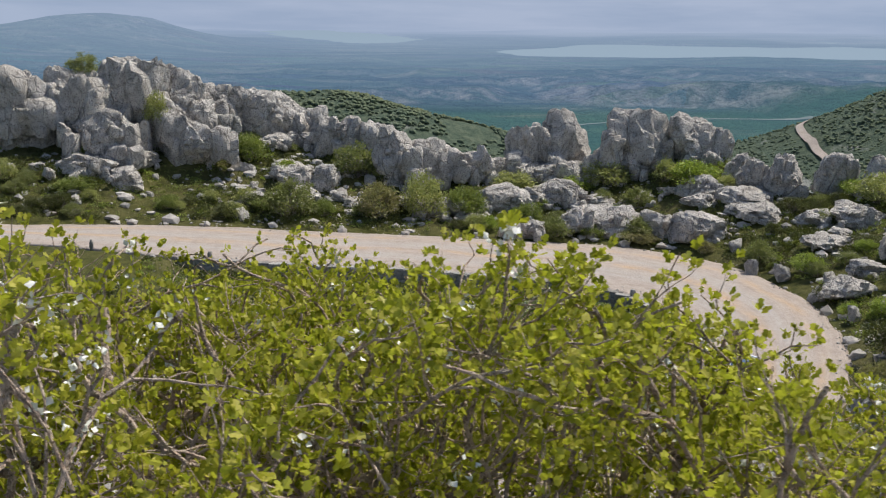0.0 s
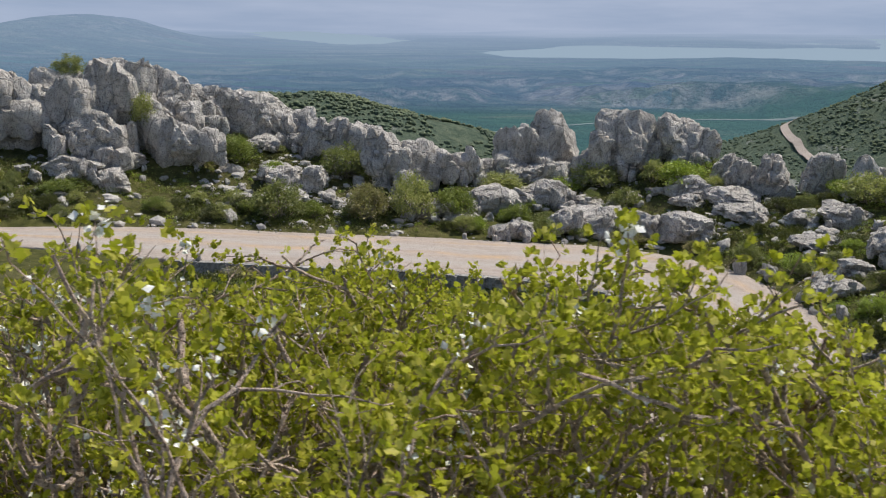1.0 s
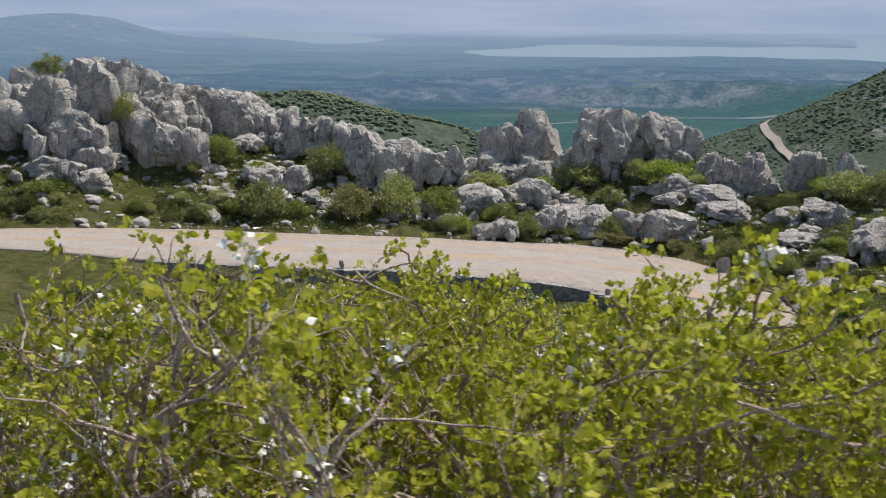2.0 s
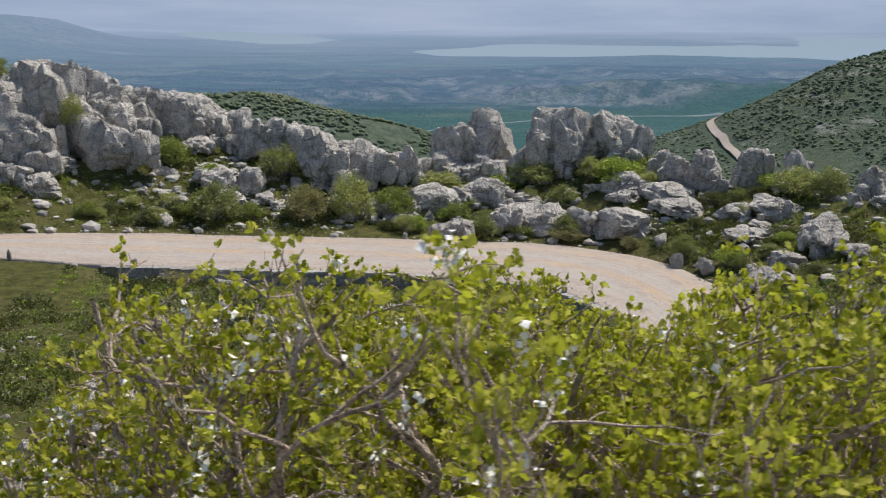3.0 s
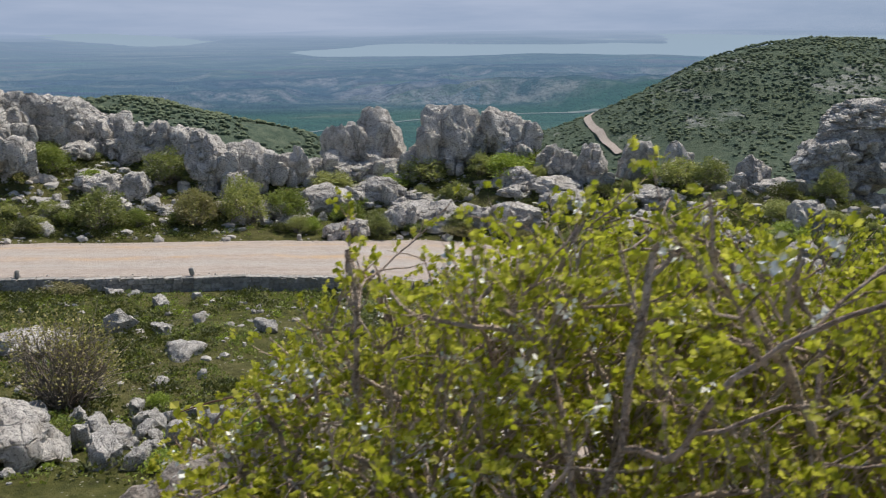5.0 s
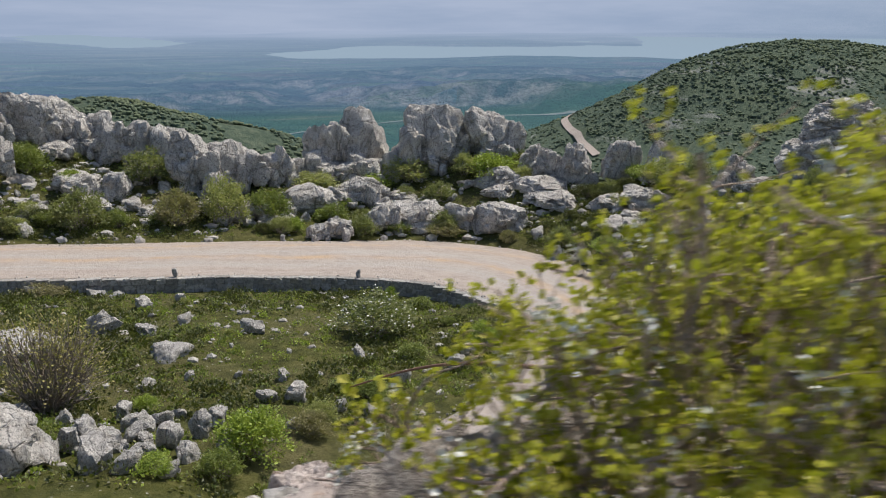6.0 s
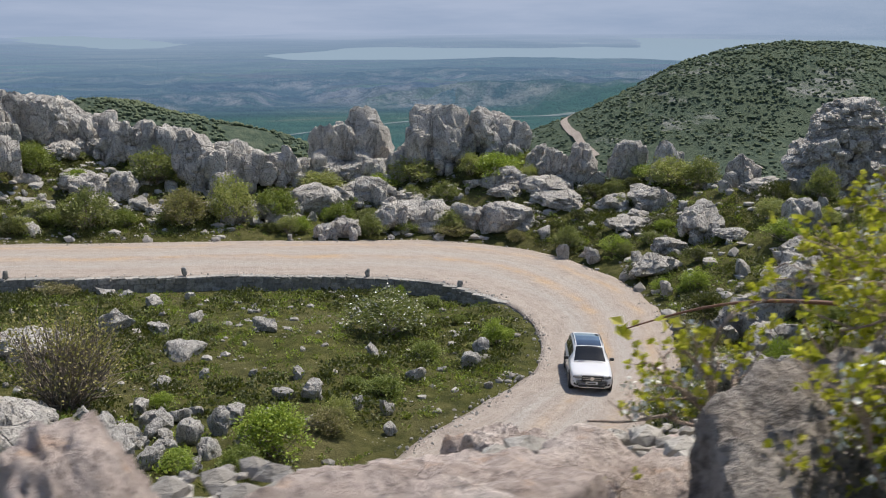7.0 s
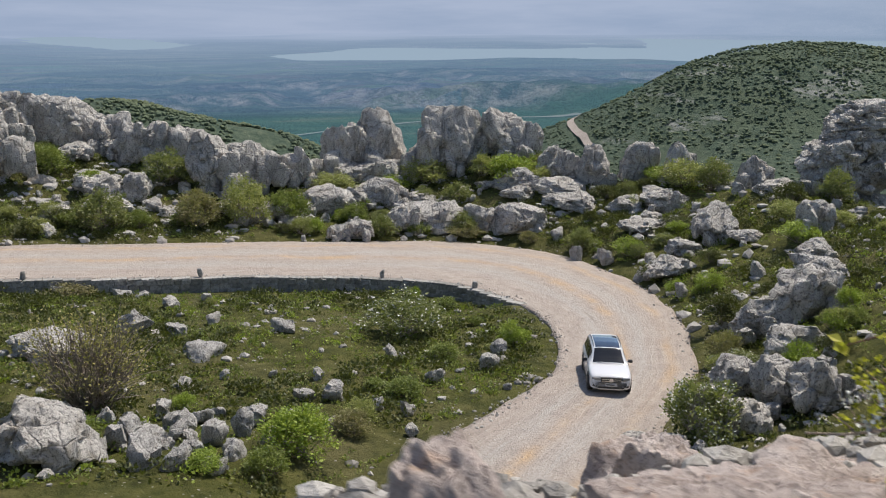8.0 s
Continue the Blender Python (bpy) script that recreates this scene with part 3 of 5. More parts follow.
# broken ledges that step up the bank behind the road and over the eastern slope
rng = np.random.default_rng(640)
for i in range(46):
    east = i >= 28
    x = rng.uniform(25, 40) if east else rng.uniform(-18, 25)
    y = rng.uniform(42, 76) if east else rng.uniform(76.5, 87)
    w = rng.uniform(1.8, 4.2)
    outcrop("rock_ledge", [(x, y, w, w * rng.uniform(0.34, 0.52))], 650 + i, "broken pale limestone ledge with small blocks", level=4, extra=6, tall=0.8)
BOULDER = []
for i in range(14):
    rng = np.random.default_rng(300 + i)
    v, f = chunk(rng, 3, (0.5, rng.uniform(0.36, 0.5), rng.uniform(0.34, 0.52)), 12, 0.13, 2.2)
    BOULDER.append(mesh_from("boulder", v, f, M_ROCK_SMALL, sharp=38))


def boulder(x, y, w, h, i, group="", label="pale weathered limestone boulder half sunk in turf"):
    ob = new("boulder", BOULDER[i % 14])
    ob.location = (x, y + w * 0.25, gz_at(x, y) + h * 0.28)
    ob.rotation_euler = (0, 0, (i * 2.4) % 6.28)
    ob.scale = (w, w * 0.9, h * 1.45)
    return tagged(ob, label, "boulder", group)


MEADOW = [(-8.7, 48.0, 2.2, 1.25), (-6.5, 48.0, 1.25, 0.8), (-5.1, 43.3, 2.7, 0.75), (-4.8, 50.9, 1.3, 0.8), (-13.9, 60.0, 1.9, 0.6), (-10.3, 59.5, 1.6, 0.5), (-8.9, 59.0, 1.5, 0.45), (-7.1, 55.9, 1.5, 0.7),
          (-5.2, 58.0, 1.1, 0.5), (-1.3, 46.9, 1.4, 0.75), (-0.3, 39.3, 0.7, 0.45), (3.4, 42.3, 0.9, 0.75), (4.7, 38.6, 1.0, 0.75), (7.7, 40.4, 1.3, 0.85), (8.9, 42.7, 1.2, 0.8), (-6.6, 35.9, 1.1, 1.0),
          (-5.9, 39.7, 0.9, 0.65), (-1.1, 36.2, 1.15, 0.7), (0.0, 36.1, 1.4, 0.75), (1.7, 35.3, 0.8, 0.6)]
HEAP = [(2.8, 34.8, 0.8, 0.65), (-8.4, 34.4, 1.1, 0.7), (-7.2, 31.5, 1.2, 0.9), (-7.7, 30.6, 1.1, 0.9), (-6.5, 30.3, 1.2, 0.8), (-6.7, 28.1, 1.5, 0.9),
        (-5.6, 33.4, 1.1, 0.75), (-5.1, 34.5, 1.0, 0.65), (-4.6, 30.1, 1.2, 0.9), (-3.6, 31.9, 1.2, 1.0), (-3.1, 33.8, 1.3, 0.9), (-4.0, 29.1, 1.0, 0.75), (-5.2, 29.1, 0.85, 0.65), (-2.8, 30.5, 0.9, 0.7),
        (-1.8, 33.7, 0.9, 0.55), (-8.1, 29.3, 1.1, 0.75), (-6.1, 33.7, 0.9, 0.6), (-5.6, 27.7, 1.1, 0.7)]
BANK = [(22.1, 71.0, 2.0, 1.4), (21.9, 66.1, 1.5, 1.3), (23.4, 64.2, 1.5, 1.05), (23.6, 58.2, 1.35, 0.95), (23.4, 52.1, 1.1, 1.0), (21.4, 42.6, 0.9, 0.65), (18.3, 38.6, 1.0, 0.8), (20.7, 41.1, 1.2, 0.65), (27.4, 50.4, 1.4, 1.1)]
for i, row in enumerate(MEADOW):
    boulder(*row, i, "boulders in the meadow")
for i, row in enumerate(HEAP):
    boulder(*row, i + 5, "heap of boulders below the crag", "angular grey limestone block in a heap of boulders")
for i, row in enumerate(BANK):
    boulder(*row, i + 3, "boulders on the bank", "pale limestone boulder on the bank above the road")


def scatter(n, seed, x0, x1, y0, y1, gap, keep=0.0, freq=0.12):
    """Random places off the road, gathered into patches."""
    rng = np.random.default_rng(seed)
    p = np.column_stack([rng.uniform(x0, x1, n * 4), rng.uniform(y0, y1, n * 4)])
    ok = (~on_road(p)) & (nearest(p, inner)[0] > gap) & (nearest(p, outer)[0] > gap)
    ok &= fbm(flat3(*p.T) * freq, seed, 3) > keep
    p = p[ok][:n]
    return p, ground_height(p[:, 0], p[:, 1]), rng


k = 0
for n, seed, area, size in ((95, 61, (-18, 30, 74, 90), (0.6, 1.9)), (75, 62, (22, 44, 36, 74), (0.5, 1.7)), (26, 63, (-16, 12, 31, 60), (0.3, 0.8)), (25, 64, (-40, -14, 72, 86), (0.7, 2.2)), (22, 65, (-12, 0, 25.5, 36), (0.5, 1.0)), (20, 66, (11, 22, 27, 40), (0.4, 1.1))):
    p, z, rng = scatter(n, seed, *area, 0.5, -0.15, 0.2)
    for (x, y), zz in zip(p, z):
        w = size[0] + (size[1] - size[0]) * rng.uniform(0, 1) ** 2.2
        boulder(x, y, w, w * rng.uniform(0.45, 0.8), k, "scattered boulders")
        k += 1


# ---- retaining wall of squared stones ----
def block_mesh(seed):
    rng = np.random.default_rng(seed)
    bm = bmesh.new()
    bmesh.ops.create_cube(bm, size=1)
    bmesh.ops.bevel(bm, geom=bm.edges[:], offset=0.09, segments=1, affect="EDGES")
    for v in bm.verts:
        v.co += Vector(rng.uniform(-0.035, 0.035, 3))
    me = bpy.data.meshes.new("stone")
    bm.to_mesh(me)
    bm.free()
    me.materials.append(M_WALL)
    return me


STONE = [block_mesh(i) for i in range(5)]
wall = tagged(new("wall_road"), "dark dry-stone retaining wall along the road", "wall", kind="structure")
run = [i for i in range(NR) if -18.5 < inner[i, 0] and inner[i, 1] > 52.6 and inner[i, 0] < 14]
line = inner[run]
out = line - outer[run]
out /= np.linalg.norm(out, axis=1)[:, None]
dist = np.concatenate([[0], np.cumsum(np.linalg.norm(np.diff(line, axis=0), axis=1))])


def along(s):
    return np.array([np.interp(s, dist, line[:, 0]), np.interp(s, dist, line[:, 1])]), np.array([np.interp(s, dist, out[:, 0]), np.interp(s, dist, out[:, 1])])


cv = []
for s in np.linspace(0, dist[-1], 90):
    c, o = along(s)
    z = float(bench(c[0], c[1]))
    for off, dz in ((-0.3, -1.4), (-0.3, -0.06), (0.24, -0.06), (0.24, -1.4)):
        cv.append((*(c + o * off), z + dz))
part_mesh("wall_core", mesh_from("wall_core", cv, grid_faces(90, 4), M_WALL, False), wall)
rng = np.random.default_rng(5)
for row in range(3):
    s = rng.uniform(0, 0.4)
    while s < dist[-1] - 0.3:
        w = rng.uniform(0.42, 0.82)
        c, o = along(s + w / 2)
        fade = smooth(0, 4.5, dist[-1] - s)
        if row * 0.34 < 0.3 + 0.75 * fade:
            ob = new("stone", STONE[int(rng.integers(5))])
            ob.parent = wall
            c = c + o * (0.2 + rng.uniform(-0.03, 0.03))
            ob.location = (*c, float(bench(*c)) - 0.2 - 0.33 * row + rng.uniform(-0.015, 0.015))
            ob.rotation_euler = (rng.uniform(-0.03, 0.03), rng.uniform(-0.03, 0.03), math.atan2(-o[0], o[1]) + rng.uniform(-0.05, 0.05))
            ob.scale = (w, 0.3, 0.33)
        s += w
s = 0.0
while s < dist[-1] - 0.5:
    w = rng.uniform(0.7, 1.2)
    c, o = along(s + w / 2)
    ob = new("coping_stone", STONE[int(rng.integers(5))])
    ob.parent = wall
    c = c + o * 0.12
    ob.location = (*c, float(bench(*c)) + 0.0 + rng.uniform(-0.02, 0.03))
    ob.rotation_euler = (0, 0, math.atan2(-o[0], o[1]) + rng.uniform(-0.06, 0.06))
    ob.scale = (w, 0.5, 0.13)
    s += w


def kerb_post(x, y, h, seed, pale):
    rng = np.random.default_rng(seed)
    v, f = chunk(rng, 3, (0.19, 0.17, h * 0.62), 9, 0.03)
    # posts on the wall take the darker stone: their backlit shade as colour
    ob = new("kerb_post", mesh_from("kerb_post", v, f, M_ROCK_SMALL if pale else M_WALL))
    ob.location = (x, y, float(bench(x, y)) + h * 0.46)
    ob.rotation_euler = (rng.uniform(-0.12, 0.12), rng.uniform(-0.12, 0.12), rng.uniform(0, 6))
    return tagged(ob, "pale stone kerb post at the road edge" if pale else "weathered stone kerb post on the wall, backlit shade in its colour", "post", "kerb posts")


for i, (x, y, h, pale) in enumerate(((2.0, 74.4, 0.62, True), (6.0, 60.5, 0.6, False), (-5.6, 61.2, 0.6, False), (-16.1, 60.9, 0.55, False), (11.4, 57.2, 0.5, False), (-24.3, 61.9, 0.7, False))):
    kerb_post(x, y, h, 90 + i, pale)


# ---- plants ----
def tube(pts, radii, sides):
    p = np.asarray(pts, float)
    d = np.gradient(p, axis=0)
    d /= np.linalg.norm(d, axis=1)[:, None] + 1e-9
    up = np.where(np.abs(d[:, 2:3]) > 0.9, np.array([[1.0, 0, 0]]), np.array([[0, 0, 1.0]]))
    a = np.cross(d, up)
    a /= np.linalg.norm(a, axis=1)[:, None] + 1e-9
    b = np.cross(d, a)
    t = np.arange(sides) * 2 * np.pi / sides
    ring = p[:, None] + np.asarray(radii)[:, None, None] * (a[:, None] * np.cos(t)[None, :, None] + b[:, None] * np.sin(t)[None, :, None])
    n = len(p)
    i, j = np.meshgrid(np.arange(n - 1), np.arange(sides), indexing="ij")
    i, j = i.ravel(), j.ravel()
    k = (j + 1) % sides
    return ring.reshape(-1, 3), np.stack([i * sides + j, i * sides + k, (i + 1) * sides + k, (i + 1) * sides + j], -1)


def leaves(centers, tips, size, rng, wide=0.62):
    """Folded pointed leaves, one at each place, along each direction."""
    n = len(centers)
    t = tips / (np.linalg.norm(tips, axis=1)[:, None] + 1e-9)
    r = rng.normal(size=(n, 3))
    s = np.cross(t, r)
    s /= np.linalg.norm(s, axis=1)[:, None] + 1e-9
    up = np.cross(s, t)
    L = (size * rng.uniform(0.65, 1.3, n))[:, None]
    w = L * wide * 0.5
    c = centers
    v = np.stack([c, c + t * L * 0.45 + s * w + up * L * 0.12, c + t * L, c + t * L * 0.45 - s * w + up * L * 0.12, c + t * L * 0.5 - up * L * 0.03], 1).reshape(-1, 3)
    k = np.arange(n)[:, None] * 5
    f = np.concatenate([k + np.array([[0, 4, 1]]), k + np.array([[1, 4, 2]]), k + np.array([[0, 3, 4]]), k + np.array([[3, 2, 4]])])
    return v, f


LEAF = {
    "light": leaf_material("leaf_light", (0.22, 0.24, 0.085), (0.39, 0.405, 0.15), (0.56, 0.55, 0.25)),
    "bright": leaf_material("leaf_bright", (0.16, 0.226, 0.038), (0.302, 0.395, 0.066), (0.471, 0.546, 0.113)),
    "green": leaf_material("leaf_green", (0.1, 0.14, 0.036), (0.2, 0.245, 0.064), (0.33, 0.355, 0.113)),
    "olive": leaf_material("leaf_olive", (0.122, 0.142, 0.056), (0.226, 0.246, 0.104), (0.358, 0.358, 0.17)),
    "dark": leaf_material("leaf_dark", (0.045, 0.055, 0.018), (0.085, 0.095, 0.03), (0.14, 0.14, 0.045), 0.15),
    "dry": leaf_material("leaf_dry", (0.189, 0.16, 0.085), (0.302, 0.255, 0.142), (0.358, 0.339, 0.17)),
    "bare": leaf_material("leaf_sparse", (0.26, 0.22, 0.095), (0.4, 0.35, 0.13), (0.52, 0.46, 0.2)),
}
LEAF["blossom"] = LEAF["olive"]
M_BARK = rock_material("grey_bark", (0.15, 0.125, 0.105), (0.3, 0.25, 0.21), (0.48, 0.42, 0.36), 0.05, (0.24, 0.13, 0.085))
k = Nodes("white_blossom", 0.6, 0.3)
M_BLOSSOM = k.col(k.mix(k.island(), (0.8, 0.79, 0.74), (0.7, 0.7, 0.6)))


def shrub(kind, seed, label):
    """A rounded shrub one metre wide and high: stems, leaf clumps and, in bloom, flowers."""
    rng = np.random.default_rng(seed)
    root = tagged(new("shrub"), label, "shrub", "shrubs on the slopes")
    sparse = kind == "bare"
    nc = 70 if not sparse else 90
    cl = rng.normal(size=(nc, 3))
    cl /= np.linalg.norm(cl, axis=1)[:, None]
    cl[:, 2] = np.abs(cl[:, 2])
    rad = rng.uniform(0.4, 1.0, nc) ** 0.6
    lump = 1 + 0.28 * fbm(cl * 1.7, seed, 2)
    cl = cl * (rad * lump)[:, None] * np.array([0.43, 0.43, 0.66]) + np.array([0, 0, 0.24])
    stems = []
    for c in cl[:: 1 if sparse else 3]:
        foot = np.array([*(rng.normal(size=2) * 0.035), -0.05])
        t = np.linspace(0, 1, 7)[:, None]
        bend = foot * (1 - t) + c * t + np.sin(t * np.pi) * np.array([0, 0, -0.05]) + rng.normal(size=(7, 3)) * 0.012
        stems.append(tube(bend, np.linspace(0.013, 0.003, 7), 4))
        if sparse:
            for _ in range(3):
                e = c + rng.normal(size=3) * 0.11
                stems.append(tube(np.linspace(bend[4], e, 4) + rng.normal(size=(4, 3)) * 0.008, np.linspace(0.004, 0.0015, 4), 3))
    v, f = joined(stems)
    part_mesh("branchwork", mesh_from("branchwork", v, f, M_BARK), root, "grey brown stems")
    per = 26 if sparse else 48
    c = np.repeat(cl, per, 0) + rng.normal(size=(nc * per, 3)) * (0.06 if not sparse else 0.07)
    c = c[c[:, 2] > -0.02]
    tips = rng.normal(size=c.shape) + (c - np.array([0, 0, 0.2])) * 2.0 + np.array([0, 0, 0.35])
    v, f = leaves(c, tips, 0.05 if not sparse else 0.024, rng, 0.7)
    part_mesh("foliage", mesh_from("foliage", v, f, LEAF[kind], False), root)
    if kind == "blossom":
        c = np.repeat(cl[rad > 0.75], 9, 0)
        c = c + rng.normal(size=c.shape) * 0.06
        c += (c - np.array([0, 0, 0.25])) * 0.08
        v, f = leaves(c, rng.normal(size=c.shape) + np.array([0, 0, 0.6]), 0.03, rng, 1.0)
        part_mesh("blossoms", mesh_from("blossoms", v, f, M_BLOSSOM, False), root, "small white blossoms")
    return root


SHRUB_LABEL = {
    "light": "pale yellow-green leafy shrub among limestone rocks",
    "bright": "bright spring-green shrub with dense small leaves",
    "green": "mid-green rounded shrub at the foot of rocks",
    "olive": "dull olive-green shrub with loose branches",
    "dark": "low dark green juniper shrub on the slope",
    "dry": "brownish half-bare shrub just coming into leaf",
    "bare": "nearly bare grey-brown bush with tiny new leaves",
    "blossom": "olive shrub dotted with small white blossoms",
}
SOURCE = {}
for n, kind in enumerate(SHRUB_LABEL):
    for j in range(2 if kind in ("light", "bright", "green", "olive") else 1):
        SOURCE[kind, j] = [shrub(kind, 500 + n * 7 + j, SHRUB_LABEL[kind]), 0]


def plant(x, y, w, h, kind, i, dz=0.0):
    j = i % 2 if (kind, 1) in SOURCE else 0
    src = SOURCE[kind, j]
    m = Matrix.LocRotScale((x, y + w * 0.2, (gz_at(x, y + w * 0.1) if dz == 0 else dz) - 0.04), Euler((0, 0, i * 1.7)), (w, w * 0.95, h))
    if src[1] == 0:
        src[0].matrix_basis = m
        src[1] = 1
        return src[0]
    ob = src[0].copy()
    scene.collection.objects.link(ob)
    ob.matrix_basis = m
    for c in src[0].children:
        d = c.copy()
        scene.collection.objects.link(d)
        d.parent = ob
    return ob


SHRUBS_BANK = [(-13.3, 75.1, 4.6, 3.4, "olive"), (-6.0, 76.5, 4.2, 3.3, "dry"), (-2.4, 77.4, 4.1, 3.9, "light"), (1.4, 78.3, 3.9, 2.9, "green"), (-18.3, 84.4, 3.6, 2.7, "green"), (-8.7, 83.6, 5.0, 3.1, "olive"),
               (-6.1, 83.6, 3.1, 2.2, "light"), (5.6, 85.1, 4.6, 1.7, "light"), (6.5, 78.2, 2.9, 2.0, "green"), (2.1, 75.4, 2.3, 1.7, "light"), (8.6, 75.2, 3.2, 1.9, "olive"), (11.6, 75.6, 2.2, 1.3, "green"),
               (15.4, 75.4, 2.9, 2.0, "olive"), (15.3, 74.6, 3.6, 1.2, "dry"), (-18.7, 85.5, 4.1, 2.2, "green"), (-18.8, 90.0, 3.3, 1.7, "light"), (-30.5, 74.5, 3.8, 1.4, "green"), (-10.5, 76.5, 2.4, 1.6, "green")]
SHRUBS_CREST = [(14.7, 86.5, 5.5, 2.4, "light"), (19.5, 84.7, 3.2, 2.4, "light"), (21.6, 81.8, 4.7, 2.7, "bright"), (23.7, 80.1, 2.0, 1.5, "light"), (16.3, 81.7, 3.1, 2.1, "olive"), (11.2, 86.2, 4.8, 1.2, "bright"),
                (33.9, 72.8, 4.5, 2.4, "light"), (35.5, 70.6, 3.6, 2.6, "olive"), (33.0, 76.3, 3.0, 1.5, "bright"), (36.5, 61.4, 2.7, 2.0, "dark"), (34.7, 58.7, 2.9, 1.5, "light"), (39.5, 60.3, 2.7, 2.7, "olive"),
                (31.9, 52.7, 3.1, 1.5, "bright"), (27.8, 75.4, 2.9, 1.5, "dark"), (22.9, 67.6, 2.7, 2.0, "olive"), (24.9, 63.0, 2.6, 1.4, "bright"), (19.9, 71.8, 1.8, 1.1, "dry"), (29.5, 73.0, 2.6, 1.3, "light")]
SHRUBS_EAST = [(24.8, 51.1, 2.2, 1.35, "bright"), (21.9, 44.1, 2.9, 2.1, "dark"), (18.9, 38.8, 2.0, 1.8, "dry"), (19.4, 33.8, 1.9, 1.4, "bright"), (13.0, 29.8, 3.0, 2.6, "blossom"), (22.4, 42.0, 2.2, 1.3, "dark"), (21.3, 34.2, 1.6, 1.1, "dark"),
               (18.8, 36.9, 1.9, 0.9, "blossom"), (24.0, 57.3, 1.9, 1.0, "dark"), (23.7, 53.6, 1.4, 0.9, "bright"), (24.6, 38.0, 1.4, 1.2, "bright"), (20.9, 37.7, 1.4, 0.8, "light"), (27.5, 56.0, 2.0, 1.0, "dark"), (30.0, 66.0, 2.4, 1.0, "dark")]
SHRUBS_MEADOW = [(4.9, 45.9, 4.2, 2.4, "blossom"), (10.1, 44.0, 1.9, 1.3, "bright"), (6.0, 42.2, 1.9, 1.0, "green"), (-9.4, 36.2, 5.6, 4.5, "bare"), (-1.9, 30.0, 2.9, 1.9, "bright"), (0.8, 33.9, 1.4, 1.2, "light"), (3.0, 36.8, 1.9, 1.0, "green"),
                 (0.3, 32.6, 1.7, 1.0, "dry"), (-5.8, 36.5, 1.2, 0.8, "bright"), (-3.0, 28.1, 1.6, 1.1, "green"), (-4.9, 27.6, 1.4, 0.7, "bright"), (9.2, 55.1, 1.7, 0.8, "green"), (7.7, 57.8, 0.8, 1.0, "bright"), (-13.3, 59.5, 3.4, 0.85, "dry")]
for i, row in enumerate(SHRUBS_BANK + SHRUBS_CREST + SHRUBS_EAST + SHRUBS_MEADOW):
    plant(*row, i)
kinds = ("dark", "green", "light", "bright", "olive", "dark")
for n, seed, area, size in ((34, 561, (-16, 28, 75, 89), (0.9, 2.4)), (60, 562, (22.5, 44, 36, 76), (0.8, 2.3)), (14, 563, (-16, 12, 34, 58), (0.5, 1.2)), (34, 564, (-38, -14, 70, 84), (1.0, 2.6)), (10, 565, (14, 24, 28, 42), (0.6, 1.4))):
    p, z, rng = scatter(n, seed, *area, 0.9, -0.4, 0.2)
    for j, (x, y) in enumerate(p):
        w = rng.uniform(*size)
        plant(x, y, w, w * rng.uniform(0.45, 0.75), kinds[int(rng.integers(6))], j)
plant(-32.5, 84.0, 3.2, 2.0, "olive", 3, gz_at(-32.5, 84.0) + 5.6)
plant(-25.8, 82.6, 2.3, 3.2, "light", 4, gz_at(-25.8, 83.5) + 2.2)


# low mats of juniper and heath, tufts of grass, loose stones: nobody could count these
def mats(n, seed, areas, material, size, flat, name, label, leaf, per, keep, freq):
    vs = []
    for a, share in areas:
        p, z, rng = scatter(int(n * share), seed, *a, 0.9, keep, freq)
        w = size * rng.uniform(0.5, 1.4, len(p))
        c = np.repeat(np.column_stack([p, z]), per, 0)
        off = rng.normal(size=c.shape)
        off /= np.linalg.norm(off, axis=1)[:, None]
        off[:, 2] = np.abs(off[:, 2])
        ww = np.repeat(w, per)[:, None]
        c = c + off * ww * np.array([1, 1, flat]) * rng.uniform(0.5, 1.0, len(c))[:, None]
        vs.append(leaves(c, rng.normal(size=c.shape) + off + np.array([0, 0, 0.5]), leaf, rng, 0.7))
        seed += 1
    v, f = joined(vs)
    tagged(new(name, mesh_from(name, v, f, material, False)), label, "ground cover", kind="stuff")


AREAS = [((-20, 28, 74, 90), 0.3), ((21, 46, 34, 78), 0.4), ((-20, 13, 27, 60), 0.3), ((-46, -20, 66, 86), 0.2)]
mats(1500, 700, AREAS + [((10, 40, 25, 40), 0.1)], LEAF["dark"], 0.75, 0.45, "juniper_mats", "dark green mats of creeping juniper", 0.17, 60, -0.05, 0.16)
mats(1000, 720, AREAS, LEAF["green"], 0.6, 0.4, "heath_mats", "mid-green cushions of low heath", 0.14, 45, -0.2, 0.21)
mats(420, 740, AREAS, LEAF["bright"], 0.42, 0.6, "herb_tufts", "yellow-green tufts of spring herbs", 0.13, 36, -0.1, 0.3)
mats(5000, 760, AREAS + [((7, 46, 24, 42), 0.25)], LEAF["green"], 0.2, 0.7, "grass_tufts", "short mountain grass in tufts", 0.12, 9, -0.6, 0.5)
vs = []
